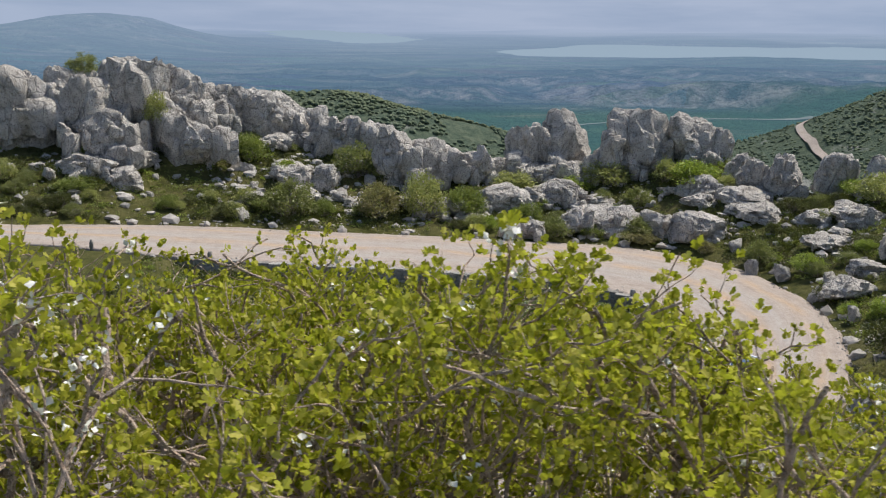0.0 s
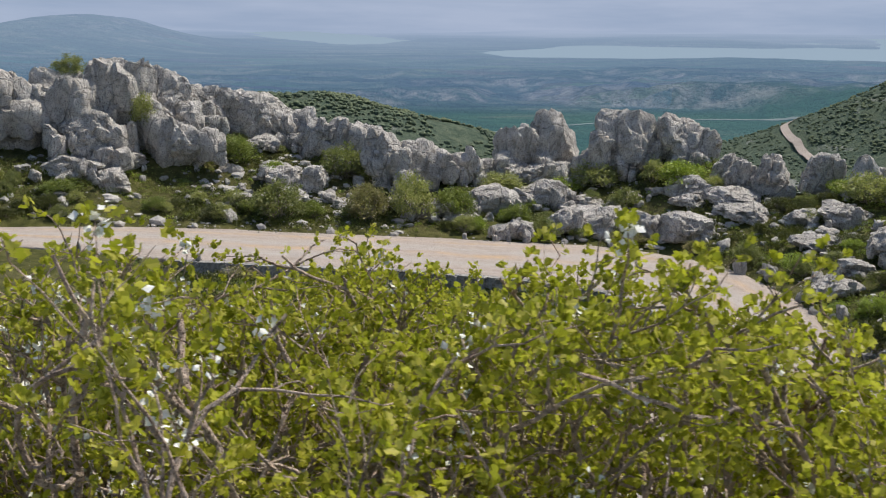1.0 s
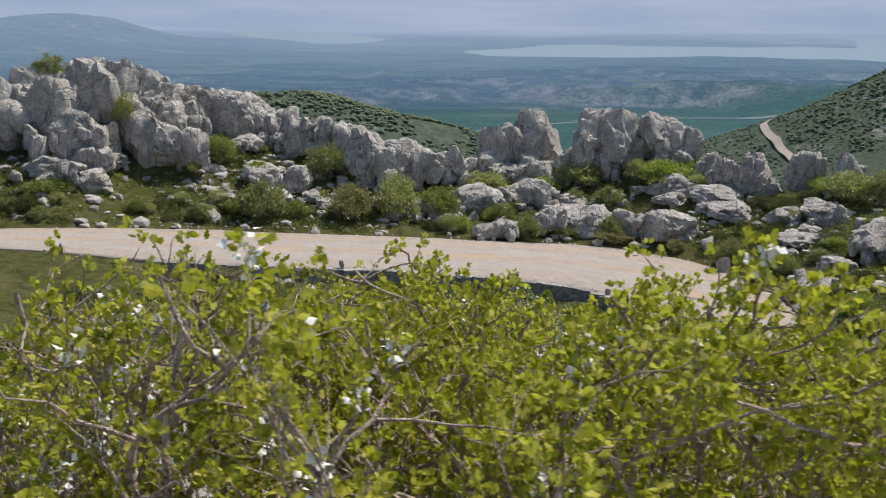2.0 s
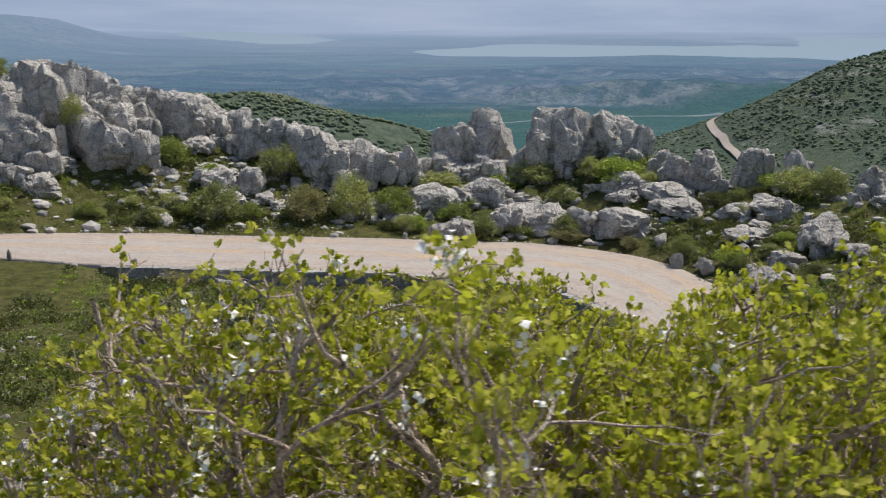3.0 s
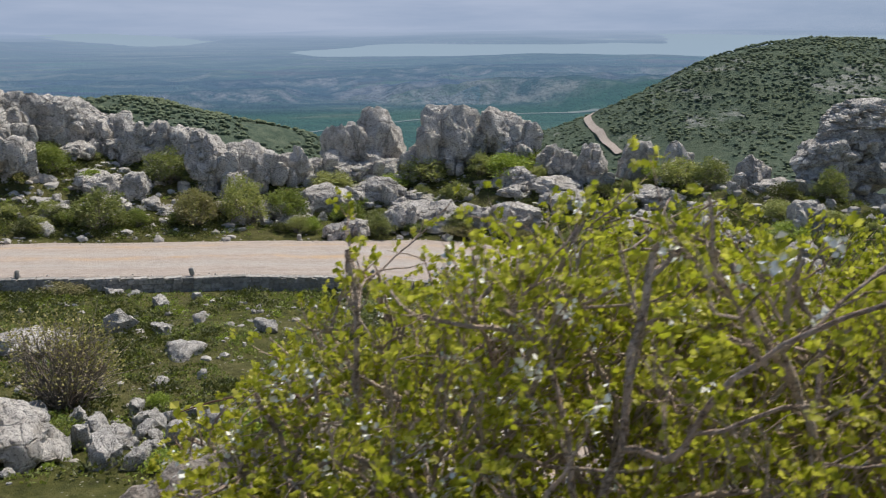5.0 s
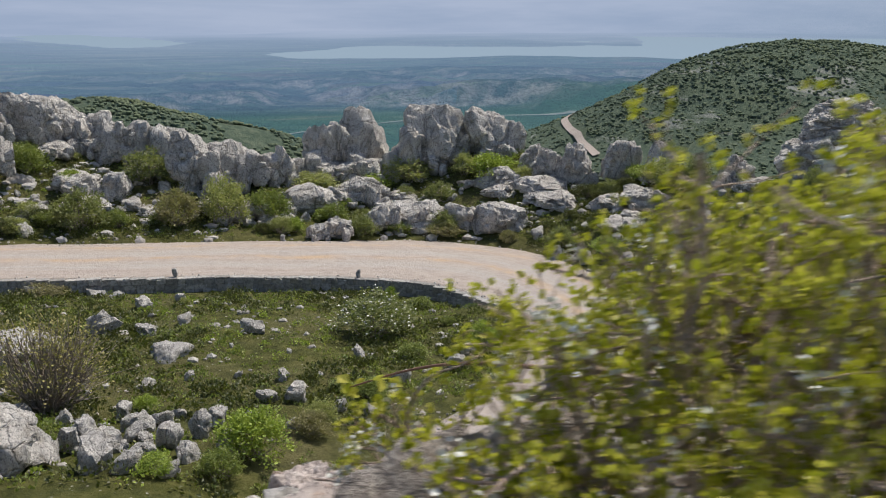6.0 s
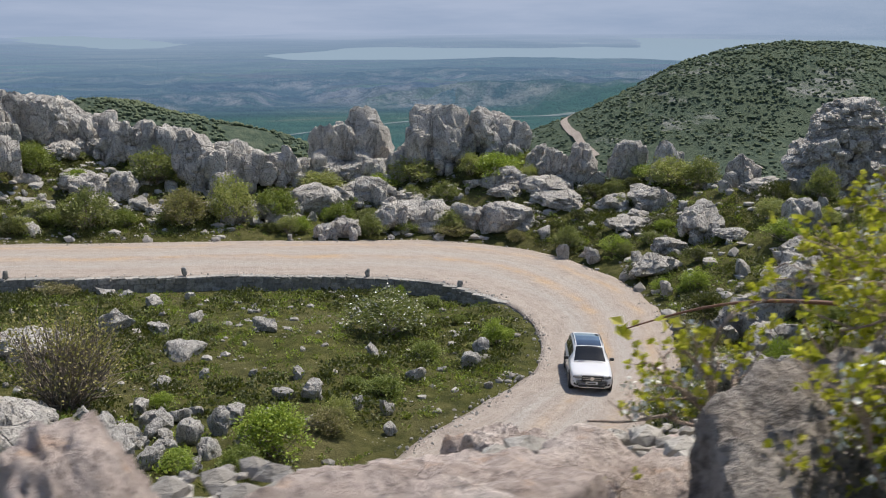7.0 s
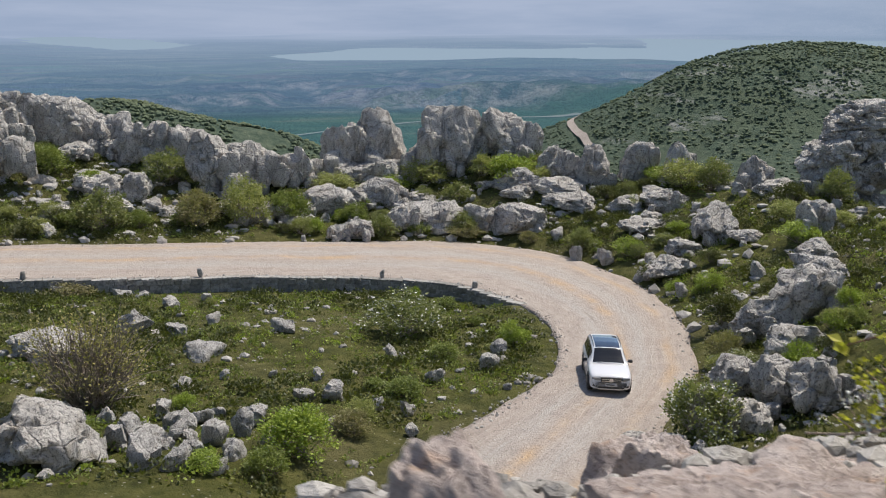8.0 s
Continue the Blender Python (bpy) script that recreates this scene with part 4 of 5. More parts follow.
for (cx, cy0, sx, sy), n, seed in (((320, 465, 175, 82), 15000, 850), ((-5, 318, 95, 44), 7000, 851)):
    rng = np.random.default_rng(seed)
    p = np.column_stack([cx + rng.normal(size=n) * sx, cy0 + rng.normal(size=n) * sy])
    p = p[(fbm(flat3(*p.T) * 0.02, 5, 3) > -0.65) & (p[:, 1] > 180)]
    off_track = nearest(p, tx)[0] > 5
    p = p[off_track]
    z = ground_height(p[:, 0], p[:, 1])
    v0, f0 = ico(1)
    for (x, y), zz in zip(p, z):
        r = rng.uniform(0.35, 1.05)
        vs.append((v0 * (1 + 0.3 * rng.uniform(-1, 1, (len(v0), 1))) * r * np.array([1.2, 1.2, 0.8]) + np.array([x, y, zz + r * 0.3]), f0))
k = Nodes("far_scrub", 0.95, 0.1)
# scrub greens carry a slight haze-blue, painted into the base colour
M_SCRUB = k.col(k.mix(k.ramp(k.noise(0.02, 5, 0.65), (0.4, 0.0), (0.62, 0.75)), k.mix(k.island(), (0.06, 0.088, 0.064), (0.12, 0.148, 0.098)), (0.15, 0.17, 0.09)))
v, f = joined(vs)
tagged(new("hillside_scrub", mesh_from("hillside_scrub", v, f, M_SCRUB, False)), "dark green scrub dotted over the far hillsides", "scrub", kind="stuff")
vs = []
for j, (a, n, s) in enumerate((((-20, 28, 73, 92), 700, 0.26), ((21, 44, 34, 76), 600, 0.24), ((-20, 13, 26, 61), 520, 0.13), ((-42, -18, 71, 84), 250, 0.28), ((8, 20, 25, 40), 300, 0.13))):
    p, z, rng = scatter(n, 800 + j, *a, 0.15, -0.25, 0.25)
    for (x, y), zz in zip(p, z):
        r = s * (0.4 + rng.uniform(0, 1) ** 3 * 2.0)
        v, f = ico(1)
        v = v * (1 + 0.35 * rng.uniform(-1, 1, (len(v), 1))) * r * np.array([1, rng.uniform(0.6, 1), rng.uniform(0.4, 0.8)])
        vs.append((v + np.array([x, y, zz + r * 0.15]), f))
rng = np.random.default_rng(77)
for edge, inward in ((inner, outer), (outer, inner)):
    for i in range(40, NR - 40):
        for _ in range(2):
            q = edge[i] + (inward[i] - edge[i]) * (rng.normal() * 0.035 + 0.01) + rng.normal(size=2) * 0.15
            r = 0.03 + 0.07 * rng.uniform() ** 3
            v, f = ico(1)
            vs.append((v * (1 + 0.3 * rng.uniform(-1, 1, (len(v), 1))) * r + np.array([*q, float(bench(*q)) + 0.05]), f))
v, f = joined(vs)
tagged(new("loose_stones", mesh_from("loose_stones", v, f, M_RUBBLE, False)), "loose pale limestone rubble on turf and verges", "stones", kind="stuff")


# ---- rocks beside the camera ----
def near_rock(x, y, top, size, seed, label, lean=0.0, rise=0.0, material=None):
    rng = np.random.default_rng(seed)
    v, f = chunk(rng, 6, size, 15, 0.025, 0.8)
    v[:, 2] += lean * v[:, 0] + rise * v[:, 1]
    ob = new("boulder", mesh_from("boulder", v, f, material or M_ROCK_NEAR, sharp=45))
    ob.location = np.array((x, y, top)) - v[v[:, 2].argmax()]
    return tagged(ob, label, "boulder", "rocks on the lookout ledge")


k = Nodes("grey_lichened_limestone", 0.92, 0.2)
c = k.ramp(k.noise(6, 7, 0.7), (0.34, (0.29, 0.25, 0.22)), (0.52, (0.48, 0.425, 0.38)), (0.68, (0.64, 0.58, 0.525)))
c = k.mix(k.ramp(k.noise(30, 6, 0.75), (0.4, 0.75), (0.52, 0.0)), c, (0.09, 0.078, 0.068))
k.bump(k.math("ADD", k.noise(14, 7, 0.75), k.noise(45, 5, 0.7)), 1.0, 0.05)
M_ROCK_DARK = k.col(c)
near_rock(-1.98, 2.36, 17.22, (0.42, 0.4, 0.42), 925, "rough grey limestone boulder behind a blossoming bush", 0.05, 0.55, M_ROCK_DARK)
near_rock(-3.67, 2.24, 17.16, (0.17, 0.24, 0.34), 912, "dark-sided limestone horn on the ledge", 0.1, 0.2)
near_rock(-3.36, 2.08, 17.09, (0.46, 0.36, 0.3), 913, "pale pinkish limestone ledge with pits", -0.05, 0.4)
near_rock(-3.05, 2.08, 16.98, (0.4, 0.34, 0.3), 919, "pale pinkish limestone hump on the ledge", -0.25, 0.2)
near_rock(-3.52, 1.98, 17.06, (0.3, 0.26, 0.3), 926, "pale pinkish limestone ledge beside the horn", 0.05, 0.35)
near_rock(-3.92, 2.2, 16.98, (0.2, 0.2, 0.3), 914, "dark low limestone block beside the horn", 0.1, 0.3, M_ROCK_DARK)
near_rock(-2.5, 2.95, 16.72, (0.5, 0.4, 0.4), 904, "pale limestone slab with a long crack", 0.02, 0.3)
near_rock(-2.85, 1.9, 17.02, (0.22, 0.16, 0.4), 915, "grey cracked limestone slab under the twigs", -0.1, 0.3, M_ROCK_DARK)
near_rock(-2.58, 3.8, 16.3, (0.26, 0.2, 0.4), 905, "grey broken limestone edge above the drop", -0.2)
near_rock(-3.05, 3.8, 16.06, (0.2, 0.2, 0.4), 906, "grey split limestone block above the drop")
near_rock(-1.75, 3.95, 16.16, (0.62, 0.4, 0.5), 907, "broad pale limestone slab under blossom")
near_rock(-2.2, 3.95, 16.12, (0.4, 0.3, 0.5), 908, "cracked grey limestone slab at the edge")
rng = np.random.default_rng(920)
vs = []
p = np.column_stack([rng.uniform(-3.9, -1.2, 1500), rng.uniform(2.6, 5.2, 1500)])
for (x, y), zz in zip(p, ground_height(p[:, 0], p[:, 1])):
    r = 0.012 + 0.045 * rng.uniform() ** 2.5
    v, f = ico(1)
    vs.append((v * (1 + 0.35 * rng.uniform(-1, 1, (len(v), 1))) * r * np.array([1.2, 1, 0.7]) + np.array([x, y, zz + r * 0.3]), f))
v, f = joined(vs)
tagged(new("scree", mesh_from("scree", v, f, M_RUBBLE, False)), "pale scree of small stones on the ledge", "stones", kind="stuff")

# ---- bushes beside the camera ----
M_TWIG = rock_material("hawthorn_bark", (0.4, 0.275, 0.2), (0.62, 0.475, 0.38), (0.77, 0.64, 0.54), 0.12, (0.4, 0.22, 0.15))
M_LEAF_NEAR = leaf_material("hawthorn_leaf", (0.2, 0.205, 0.014), (0.5, 0.475, 0.035), (0.75, 0.68, 0.15), 0.57)


def thicket_top(x, y):
    """The height to which the thicket grows: falling towards the drop and thinning out to the west."""
    edge = max(-1.95, -1.35 - 0.7 * (3.3 - y))
    past = edge - x
    return 18.21 - 0.31 * (y - 0.5) - 0.22 * max(0.0, x + 0.5) + 0.1 * math.sin(5.3 * x + 1.2) * math.sin(2.9 * y + 0.6) - 0.38 * float(smooth(0.0, 0.35, past)) - 0.5 * max(0.0, past - 0.2)


def lobed_leaves(centers, tips, size, rng):
    """Small three-lobed leaves, folded along the midrib."""
    n = len(centers)
    t = tips / (np.linalg.norm(tips, axis=1)[:, None] + 1e-9)
    side = np.cross(t, rng.normal(size=(n, 3)))
    side /= np.linalg.norm(side, axis=1)[:, None] + 1e-9
    up = np.cross(side, t)
    size = (size * rng.uniform(0.6, 1.35, n))[:, None]
    fold = rng.uniform(0.05, 0.3, n)[:, None]
    rows = []
    for along_it, out in ((0, 0), (0.42, 0.46), (0.55, 0.24), (0.86, 0.34), (1.0, 0), (0.86, -0.34), (0.55, -0.24), (0.42, -0.46), (0.5, 0)):
        rows.append(centers + size * (t * along_it + side * out + up * fold * abs(out)))
    v = np.stack(rows, 1).reshape(-1, 3)
    k = np.arange(n)[:, None] * 9
    f = np.concatenate([k + np.array([[8, j, (j + 1) % 8]]) for j in range(8)])
    return v, f


def bough(rng, start, way, length, radius, level, out, ends, lid):
    """A crooked branch with side shoots; ends gathers the places where leaves sit."""
    n = max(4, int(length / 0.045))
    p, d = [np.array(start, float)], np.array(way, float)
    d /= np.linalg.norm(d)
    for _ in range(n):
        d = d + rng.normal(size=3) * (0.14 if level < 1 else 0.22) + np.array([0, 0, 0.05])
        d /= np.linalg.norm(d)
        q = p[-1] + d * length / n
        if q[2] > thicket_top(q[0], q[1]) + lid or q[1] < 0.62:
            break
        p.append(q)
    if len(p) < 3:
        ends.append((p[-1], d))
        return
    p = np.array(p)
    out.append(tube(p, np.linspace(radius, radius * (0.5 if level < 2 else 0.35), len(p)), (6, 5, 4, 3)[level]))
    if level < 3:
        kids = (8, 5, 3)[level]
        for i in range(kids):
            j = int(len(p) * (0.25 + 0.75 * (i + rng.uniform(0, 1)) / kids))
            j = max(1, min(j, len(p) - 1))
            axis = p[j] - p[j - 1]
            side = rng.normal(size=3)
            side -= axis * (side @ axis) / (axis @ axis + 1e-9)
            side /= np.linalg.norm(side) + 1e-9
            w = axis / (np.linalg.norm(axis) + 1e-9) * rng.uniform(0.6, 1.1) + side * rng.uniform(0.5, 1.0) + np.array([0, 0, 0.25])
            bough(rng, p[j], w, length * rng.uniform(0.28, 0.5), radius * (0.6 if level else 0.55), level + 1, out, ends, lid + rng.uniform(-0.08, 0.05))
    if level >= 1:
        for j in range(2, len(p), 2 if level < 3 else 1):
            ends.append((p[j], p[j] - p[j - 1]))
    ends.append((p[-1], d))


def hawthorn(x, y, seed, label, bloom=0.0, stems=5, sparse=1.0):
    """A thorny bush just in leaf: crooked pale stems, rosettes of lobed leaves on short spurs and some white flowers."""
    rng = np.random.default_rng(seed)
    root = tagged(new("hawthorn_bush"), label, "bush", "bushes beside the lookout")
    base = np.array([x, y, gz_at(x, y) - 0.05])
    root.location = base
    tall = thicket_top(x, y) - base[2]
    ends = []
    for s in range(stems):
        out = []
        a = 6.28 * (s + rng.uniform(0, 0.7)) / stems
        lean = rng.uniform(0.1, 0.42)
        foot = base + np.array([0.07 * math.cos(a), 0.07 * math.sin(a), 0])
        bough(rng, foot, (lean * math.cos(a), lean * math.sin(a), 1), tall * rng.uniform(0.85, 1.15), rng.uniform(0.008, 0.0135), 0, out, ends, rng.uniform(-0.14, 0.08))
        v, f = joined(out)
        part_mesh("branch", mesh_from("branch", v - base, f, M_TWIG), root, "crooked pale brown branch")
    c = np.array([e[0] for e in ends]) - base
    d = np.array([e[1] for e in ends])
    d /= np.linalg.norm(d, axis=1)[:, None] + 1e-9
    rise = c[:, 2] / tall
    keep = (rise > 0.3) & (rng.random(len(c)) < sparse * (0.32 + 0.5 * rise))
    c, d = c[keep], d[keep]
    spur = rng.normal(size=c.shape) * 0.012
    per = 6
    cc, dd = np.repeat(c + spur, per, 0), np.repeat(d * 0.6 + spur * 40, per, 0)
    cc = cc + rng.normal(size=cc.shape) * 0.004
    tips = dd + rng.normal(size=cc.shape) * 0.7 + np.array([0, 0, 0.25])
    v, f = lobed_leaves(cc, tips, 0.0148, rng)
    part_mesh("foliage", mesh_from("foliage", v, f, M_LEAF_NEAR, False), root, "fresh yellow-green lobed leaves")
    if bloom:
        pick = rng.random(len(c)) < bloom
        fc = np.repeat(c[pick], 12, 0)
        fc = fc + rng.normal(size=fc.shape) * 0.013
        v, f = leaves(fc, rng.normal(size=fc.shape) + np.array([0, 0, 0.6]), 0.014, rng, 1.0)
        part_mesh("blossom", mesh_from("blossom", v, f, M_BLOSSOM, False), root, "clusters of white blossom")
    return root


DENSE, TWIGGY, BLOOMING = "dense thorn bush in fresh yellow-green leaf", "twiggy thorn bush with pale crooked stems", "low thorn bush in bloom beside a boulder"
SITES = [(-0.85, 1.1, DENSE), (-0.35, 1.25, DENSE), (0.15, 1.35, DENSE), (-1.3, 1.2, TWIGGY), (-1.65, 1.55, TWIGGY), (-0.6, 1.75, DENSE), (-0.05, 1.95, DENSE), (-1.1, 1.75, DENSE), (-1.5, 2.15, DENSE), (-0.85, 2.35, DENSE),
         (-0.3, 2.55, DENSE), (-1.25, 2.75, DENSE), (-2.0, 1.75, TWIGGY), (-1.95, 2.3, BLOOMING), (-2.3, 1.7, BLOOMING), (-1.7, 2.75, BLOOMING), (0.5, 2.1, DENSE), (-0.7, 3.0, DENSE), (0.2, 2.9, DENSE)]
THICKET = []
for i, (x, y, kind) in enumerate(SITES):
    twiggy = kind == TWIGGY
    THICKET.append(hawthorn(x, y, 921 + i, kind, 0.08 if kind == BLOOMING else 0.012, 4 if twiggy or kind == BLOOMING else 5, 0.7 if twiggy else 1.0))


# one long bare shoot reaches out over the ledge
home = THICKET[13].matrix_basis.inverted()
t = np.linspace(0, 1, 12)
shoot = np.array([-2.02, 2.55, 17.17]) * (1 - t[:, None]) + np.array([-2.43, 2.84, 17.03]) * t[:, None] + np.outer(np.sin(t * 3.1), (0, 0, 0.035))
local = np.array([home @ Vector(p) for p in shoot])
v, f = tube(local, np.linspace(0.006, 0.002, 12), 6)
part_mesh("branch", mesh_from("branch", v, f, plain_material("red_brown_shoot", (0.2, 0.1, 0.06), 0.6)), THICKET[13], "long red-brown shoot")
rng = np.random.default_rng(66)
tip = np.repeat(local[[11, 11, 9]], 5, 0)
v, f = leaves(tip + rng.normal(size=tip.shape) * 0.01, rng.normal(size=tip.shape), 0.035, rng, 0.8)
part_mesh("foliage", mesh_from("foliage", v, f, M_LEAF_NEAR, False), THICKET[13], "few leaves at the tip of a shoot")


# ---- the car ----
M_PAINT = plain_material("white_car_paint", (0.68, 0.68, 0.7), 0.28, 0.0, 0.5, 0.6)
M_GLASS = plain_material("dark_car_glass", (0.012, 0.014, 0.017), 0.06, 0.0, 0.6)
M_ROOF = plain_material("blue_black_roof_glass", (0.012, 0.028, 0.06), 0.06, 0.0, 0.8, 0.5)
M_PLASTIC = plain_material("black_car_plastic", (0.025, 0.025, 0.026), 0.55)
M_TYRE = plain_material("dusty_tyre_rubber", (0.035, 0.032, 0.029), 0.9)
M_RIM = plain_material("dusty_alloy", (0.22, 0.19, 0.16), 0.45, 0.6)
M_CHROME = plain_material("satin_chrome", (0.6, 0.6, 0.6), 0.25, 1.0)
M_LAMP = plain_material("headlamp_lens", (0.2, 0.21, 0.22), 0.08, 0.0, 0.8)
M_RED = plain_material("tail_lamp_red", (0.3, 0.015, 0.012), 0.15)


def box_bm(sx, sy, sz, bevel, at=(0, 0, 0), turn=(0, 0, 0)):
    bm = bmesh.new()
    bmesh.ops.create_cube(bm, size=1, matrix=Matrix.Diagonal((sx, sy, sz, 1)))
    if bevel:
        bmesh.ops.bevel(bm, geom=bm.edges[:], offset=bevel, segments=2, affect="EDGES", profile=0.6)
    bmesh.ops.transform(bm, matrix=pose(*at, *turn), verts=bm.verts[:])
    return bm


def disc_bm(r, width, at, segments=32, bevel=0.0):
    bm = bmesh.new()
    bmesh.ops.create_cone(bm, cap_ends=True, segments=segments, radius1=r, radius2=r, depth=width)
    if bevel:
        bmesh.ops.bevel(bm, geom=[e for e in bm.edges if len(e.link_faces) == 2 and e.calc_face_angle() > 1], offset=bevel, segments=2, affect="EDGES")
    bmesh.ops.transform(bm, matrix=pose(*at, 0, 90, 0), verts=bm.verts[:])
    return bm


car = tagged(new("car"), "white compact SUV with a dark glass roof, dusty wheels", "car")
# lower body: stations along the length (y forward): y, underside, top, half width
BODY = [(-2.30, 0.55, 0.86, 0.74), (-2.27, 0.42, 1.0, 0.83), (-2.1, 0.32, 1.06, 0.895), (-1.5, 0.27, 1.08, 0.915), (-0.4, 0.26, 1.06, 0.915), (0.7, 0.26, 1.04, 0.915), (1.15, 0.26, 1.01, 0.91),
        (1.7, 0.27, 0.965, 0.9), (2.05, 0.28, 0.91, 0.87), (2.22, 0.31, 0.84, 0.82), (2.30, 0.36, 0.72, 0.74), (2.32, 0.45, 0.62, 0.66)]
yy = np.linspace(-2.30, 2.32, 60)
st = np.array(BODY)
zb, zt, hw = (np.interp(yy, st[:, 0], st[:, i]) for i in (1, 2, 3))
ring = []
for y, b, t, w in zip(yy, zb, zt, hw):
    half = [(0, b), (w * 0.85, b), (w * 0.97, b + 0.07), (w, b + 0.2), (w * 0.985, (b + t) / 2), (w * 1.0, t - 0.17), (w * 0.97, t - 0.07), (w * 0.9, t - 0.012), (w * 0.72, t + 0.012), (w * 0.4, t + 0.03), (0, t + 0.035)]
    ring += [(x, y, z) for x, z in half] + [(-x, y, z) for x, z in half[-2:0:-1]]
n = 20
faces = [[i * n + j, i * n + (j + 1) % n, (i + 1) * n + (j + 1) % n, (i + 1) * n + j] for i in range(59) for j in range(n)] + [list(range(n))[::-1], list(range(59 * n, 60 * n))]
faces = [f[::-1] for f in faces]
body = part_mesh("body", mesh_from("body", ring, faces, M_PAINT, sharp=40), car, "white painted body")
# cabin: y, roof height, half width at the belt and at the roof
CABIN = np.array([(-2.24, 1.1, 0.80, 0.76), (-2.16, 1.34, 0.82, 0.7), (-2.02, 1.54, 0.84, 0.665), (-1.8, 1.605, 0.855, 0.66), (-1.0, 1.655, 0.865, 0.665), (-0.3, 1.65, 0.865, 0.665), (0.1, 1.6, 0.865, 0.655), (0.3, 1.535, 0.865, 0.65), (0.62, 1.3, 0.86, 0.7), (0.98, 1.06, 0.85, 0.78)])


def cabin(y, u, off=0.0):
    """A point of the cabin: u runs from one belt line (-1) over the roof (0) to the other (1)."""
    z, wb, wt = (float(np.interp(y, CABIN[:, 0], CABIN[:, i])) for i in (1, 2, 3))
    s, a = (1 if u >= 0 else -1), abs(u)
    if a > 0.5:
        k = (a - 0.5) / 0.5
        x, zz = wt + (wb - wt) * k, (z - 0.05) + (1.03 - z + 0.05) * k
        if zz < 1.03:
            zz = 1.03
        return (s * (x + off), y, zz + off * 0.25)
    k = a / 0.5
    return (s * wt * k * (1 - 0.02 * k), y, z + 0.012 - 0.062 * k ** 5 + off)


def cabin_patch(name, y0, y1, u0, u1, material, off, label="", ny=14, nu=10, parent=None):
    v = [cabin(y, u, off) for y in np.linspace(y0, y1, ny) for u in np.linspace(u0, u1, nu)]
    return part_mesh(name, mesh_from(name, v, grid_faces(ny, nu), material), parent or car, label)


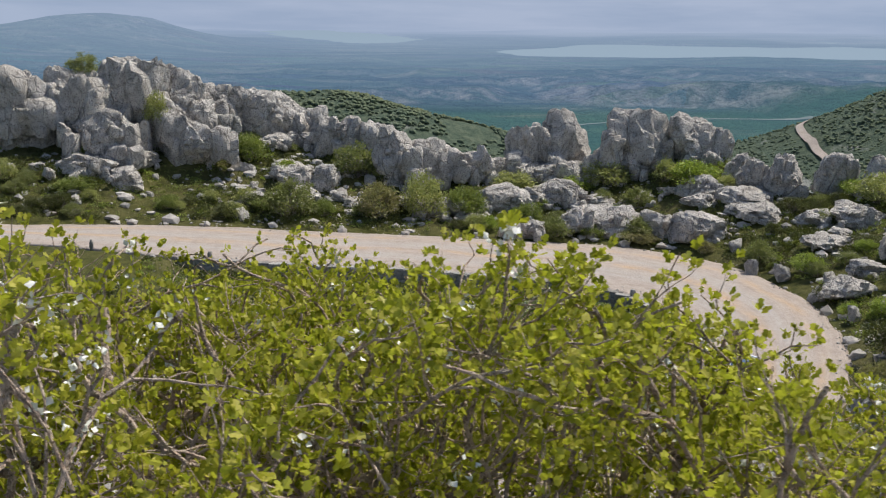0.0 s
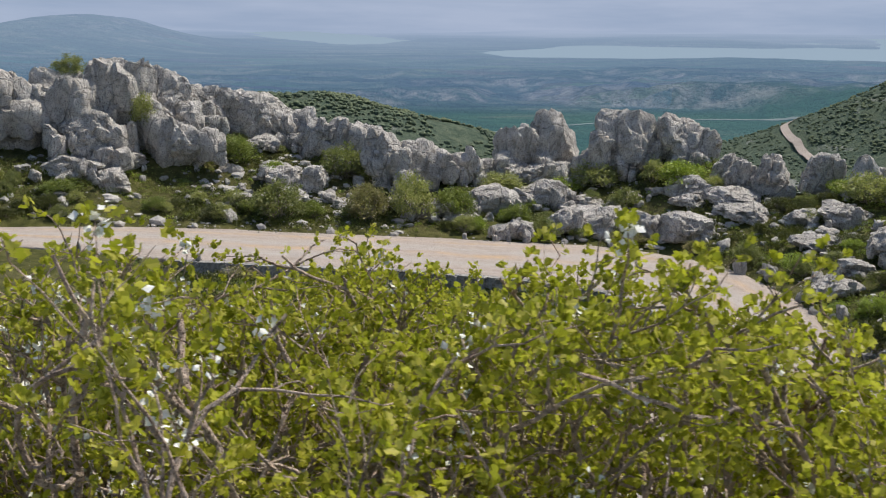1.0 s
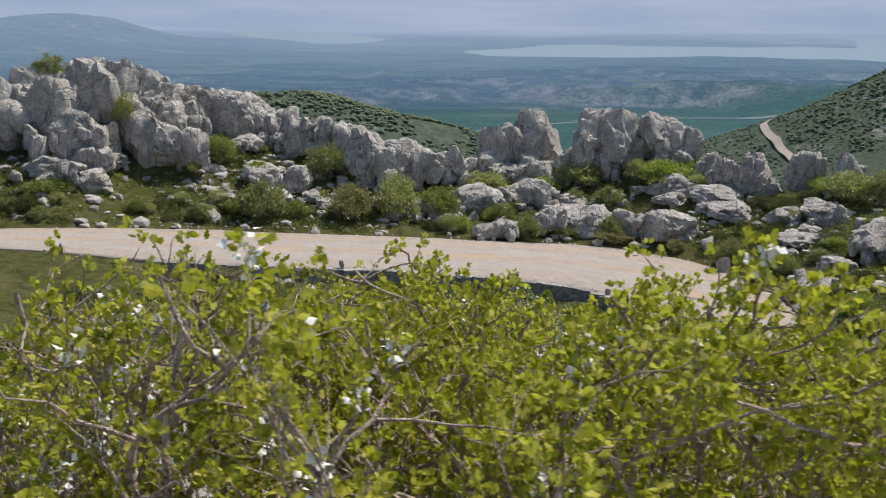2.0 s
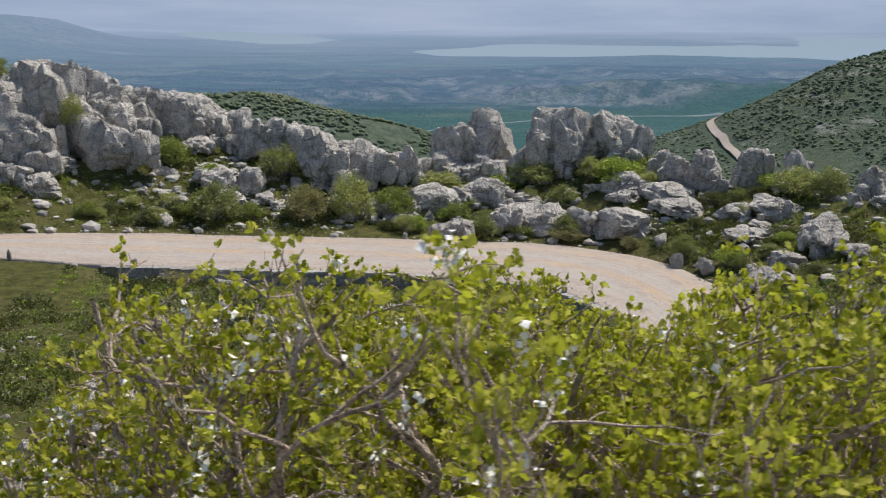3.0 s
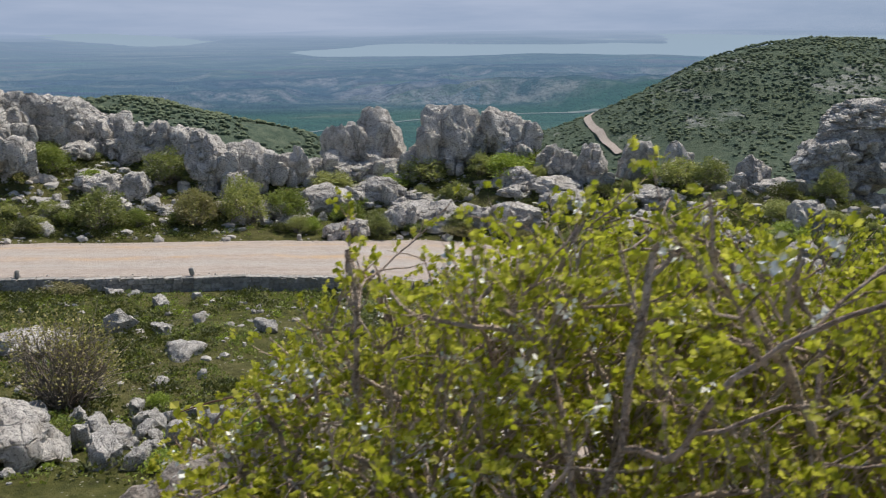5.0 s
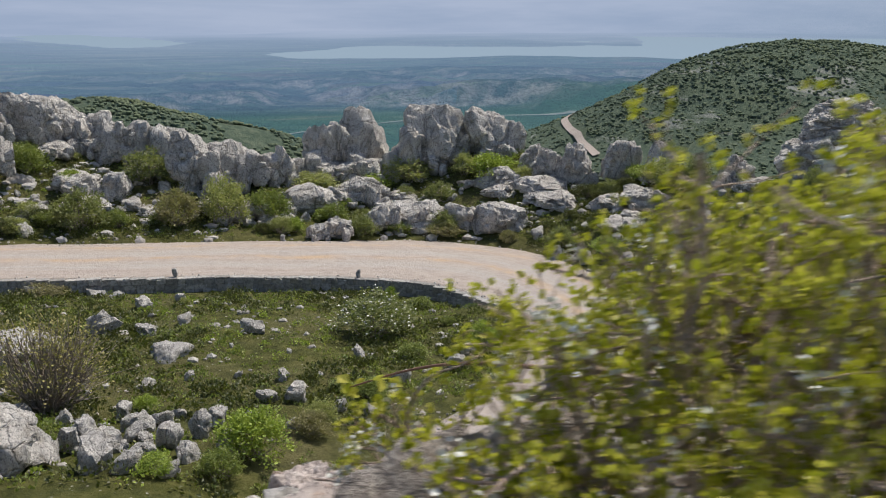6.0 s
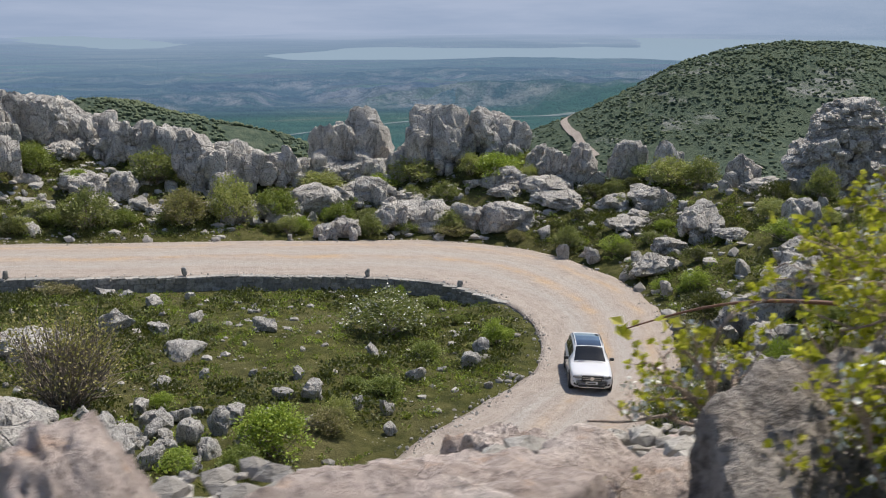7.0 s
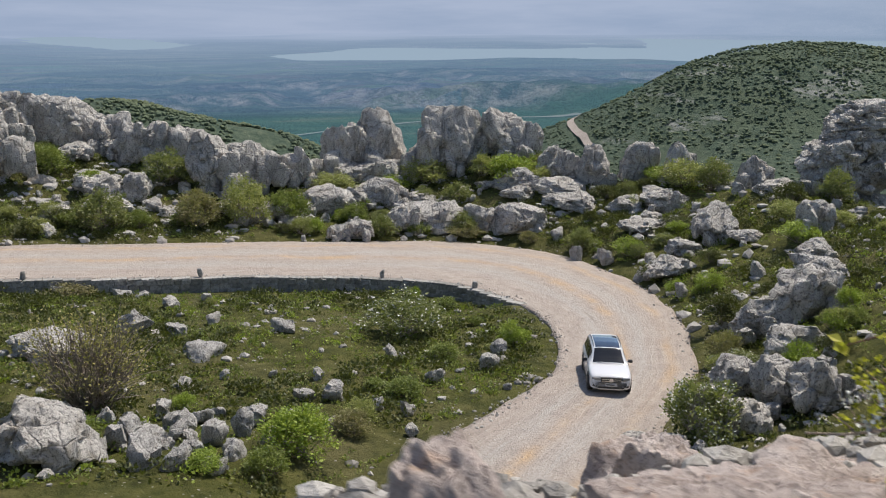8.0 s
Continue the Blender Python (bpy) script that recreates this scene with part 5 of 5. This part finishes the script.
v = [cabin(y, u) for y in np.linspace(-2.24, 0.98, 44) for u in np.linspace(-1, 1, 33)]
cab = part_mesh("cabin", mesh_from("cabin", v, grid_faces(44, 33), M_PAINT, sharp=50), car, "white painted cabin with slim pillars")
cabin_patch("windscreen", 0.26, 0.93, -0.46, 0.46, M_GLASS, 0.008, "dark raked windscreen")
cabin_patch("roof_panel", -1.55, 0.2, -0.42, 0.42, M_ROOF, 0.008, "blue-black panoramic glass roof")
cabin_patch("rear_window", -2.2, -2.03, -0.44, 0.44, M_GLASS, 0.008, "dark rear window")
for sgn in (-1, 1):
    for y0, y1 in ((-0.42, 0.42), (-1.3, -0.46), (-1.98, -1.36)):
        cabin_patch("side_window", y0, y1, sgn * 0.57, sgn * 0.95, M_GLASS, 0.008, "dark tinted side window", 8, 5)
    rail = tube([cabin(y, sgn * 0.47, 0.045 if 1 < i < 10 else 0.0) for i, y in enumerate(np.linspace(-1.85, 0.12, 12))], [0.017] * 12, 6)
    part_mesh("roof_rail", mesh_from("roof_rail", *rail, M_PLASTIC), car, "black roof rail")
    part("door_mirror", box_bm(0.2, 0.12, 0.14, 0.04, (sgn * 1.0, 0.52, 1.08)), M_PLASTIC, car, "black door mirror")
    part("sill", box_bm(0.05, 1.9, 0.16, 0.02, (sgn * 0.905, -0.02, 0.33)), M_PLASTIC, car, "black plastic sill")
    for y in (-0.75, 0.18):
        part("door_handle", box_bm(0.035, 0.17, 0.028, 0.01, (sgn * 0.918, y, 0.92)), M_CHROME, car, "chrome door handle")
    for y in (-0.42, 0.62):
        part("door_gap", box_bm(0.006, 0.012, 0.62, 0, (sgn * 0.905, y, 0.68)), M_PLASTIC, car)
    lamp = part("headlight", box_bm(0.36, 0.2, 0.15, 0.04, (sgn * 0.61, 2.2, 0.77), (0, sgn * 6, sgn * -24)), M_LAMP, car, "clear swept-back headlight")
    part("light_bar", box_bm(0.3, 0.02, 0.025, 0.005, (sgn * 0.62, 2.3, 0.83), (0, sgn * 6, sgn * -24)), M_CHROME, lamp)
    part("fog_lamp", box_bm(0.22, 0.1, 0.13, 0.03, (sgn * 0.66, 2.25, 0.48), (0, 0, sgn * -22)), M_PLASTIC, car, "black bumper pod")
    part("tail_light", box_bm(0.3, 0.1, 0.14, 0.03, (sgn * 0.66, -2.24, 0.95), (0, 0, sgn * 14)), M_RED, car, "red tail light")
    for y in (1.45, -1.38):
        part("wheel_arch", disc_bm(0.435, 0.06, (sgn * 0.895, y, 0.4), 36, 0.015), M_PLASTIC, car, "black wheel arch trim")
        wheel = part("wheel", disc_bm(0.22, 0.2, (sgn * 0.82, y, 0.365), 24), M_PLASTIC, car)
        part("tyre", disc_bm(0.365, 0.24, (sgn * 0.815, y, 0.365), 40, 0.035), M_TYRE, wheel, "dusty black tyre")
        part("rim", disc_bm(0.255, 0.02, (sgn * 0.932, y, 0.365), 32, 0.005), M_PLASTIC, wheel)
        for q in range(5):
            a = q * 2 * math.pi / 5
            part("spoke", box_bm(0.022, 0.075, 0.23, 0.01, (sgn * 0.945, y + 0.125 * math.sin(a), 0.365 + 0.125 * math.cos(a)), (-math.degrees(a), 0, 0)), M_RIM, wheel)
        part("hub_cap", disc_bm(0.06, 0.03, (sgn * 0.948, y, 0.365), 16, 0.006), M_RIM, wheel)
grille = part("grille", box_bm(0.88, 0.09, 0.27, 0.05, (0, 2.3, 0.74), (-10, 0, 0)), M_PLASTIC, car, "black grille with two bright bars")
for dz in (-0.04, 0.035):
    part("grille_bar", box_bm(0.8, 0.03, 0.025, 0.008, (0, 2.345, 0.74 + dz)), M_CHROME, grille)
part("emblem", disc_bm(0.085, 0.03, (0, 0, 0), 24, 0.006), M_CHROME, grille).matrix_basis = pose(0, 2.35, 0.74, 0, 0, 90)
part("number_plate", box_bm(0.5, 0.015, 0.11, 0.005, (0, 2.335, 0.54)), plain_material("plate_white", (0.7, 0.7, 0.7)), car, "white number plate")
part("plate_bar", box_bm(0.36, 0.006, 0.05, 0, (0.02, 2.345, 0.54)), M_PLASTIC, car)
part("lower_intake", box_bm(1.15, 0.06, 0.11, 0.03, (0, 2.29, 0.42)), M_PLASTIC, car, "black lower air intake")
part("skid_plate", box_bm(1.05, 0.08, 0.06, 0.02, (0, 2.27, 0.33)), M_CHROME, car, "silver skid plate")
part("rear_bumper", box_bm(1.5, 0.1, 0.25, 0.04, (0, -2.27, 0.45)), M_PLASTIC, car, "black rear bumper")
part("wiper", box_bm(0.5, 0.015, 0.012, 0, (0.25, 0.95, 1.09), (0, 0, 4)), M_PLASTIC, car)
HEAD = 163.0
cx, cy_ = 12.5, 38.3
zc = float(bench(cx, cy_)) + 0.1
tilt = math.degrees(math.atan(0.055))
car.matrix_basis = pose(cx, cy_, zc, 0, 0, HEAD) @ pose(0, 0, 0, tilt, 0, 0)
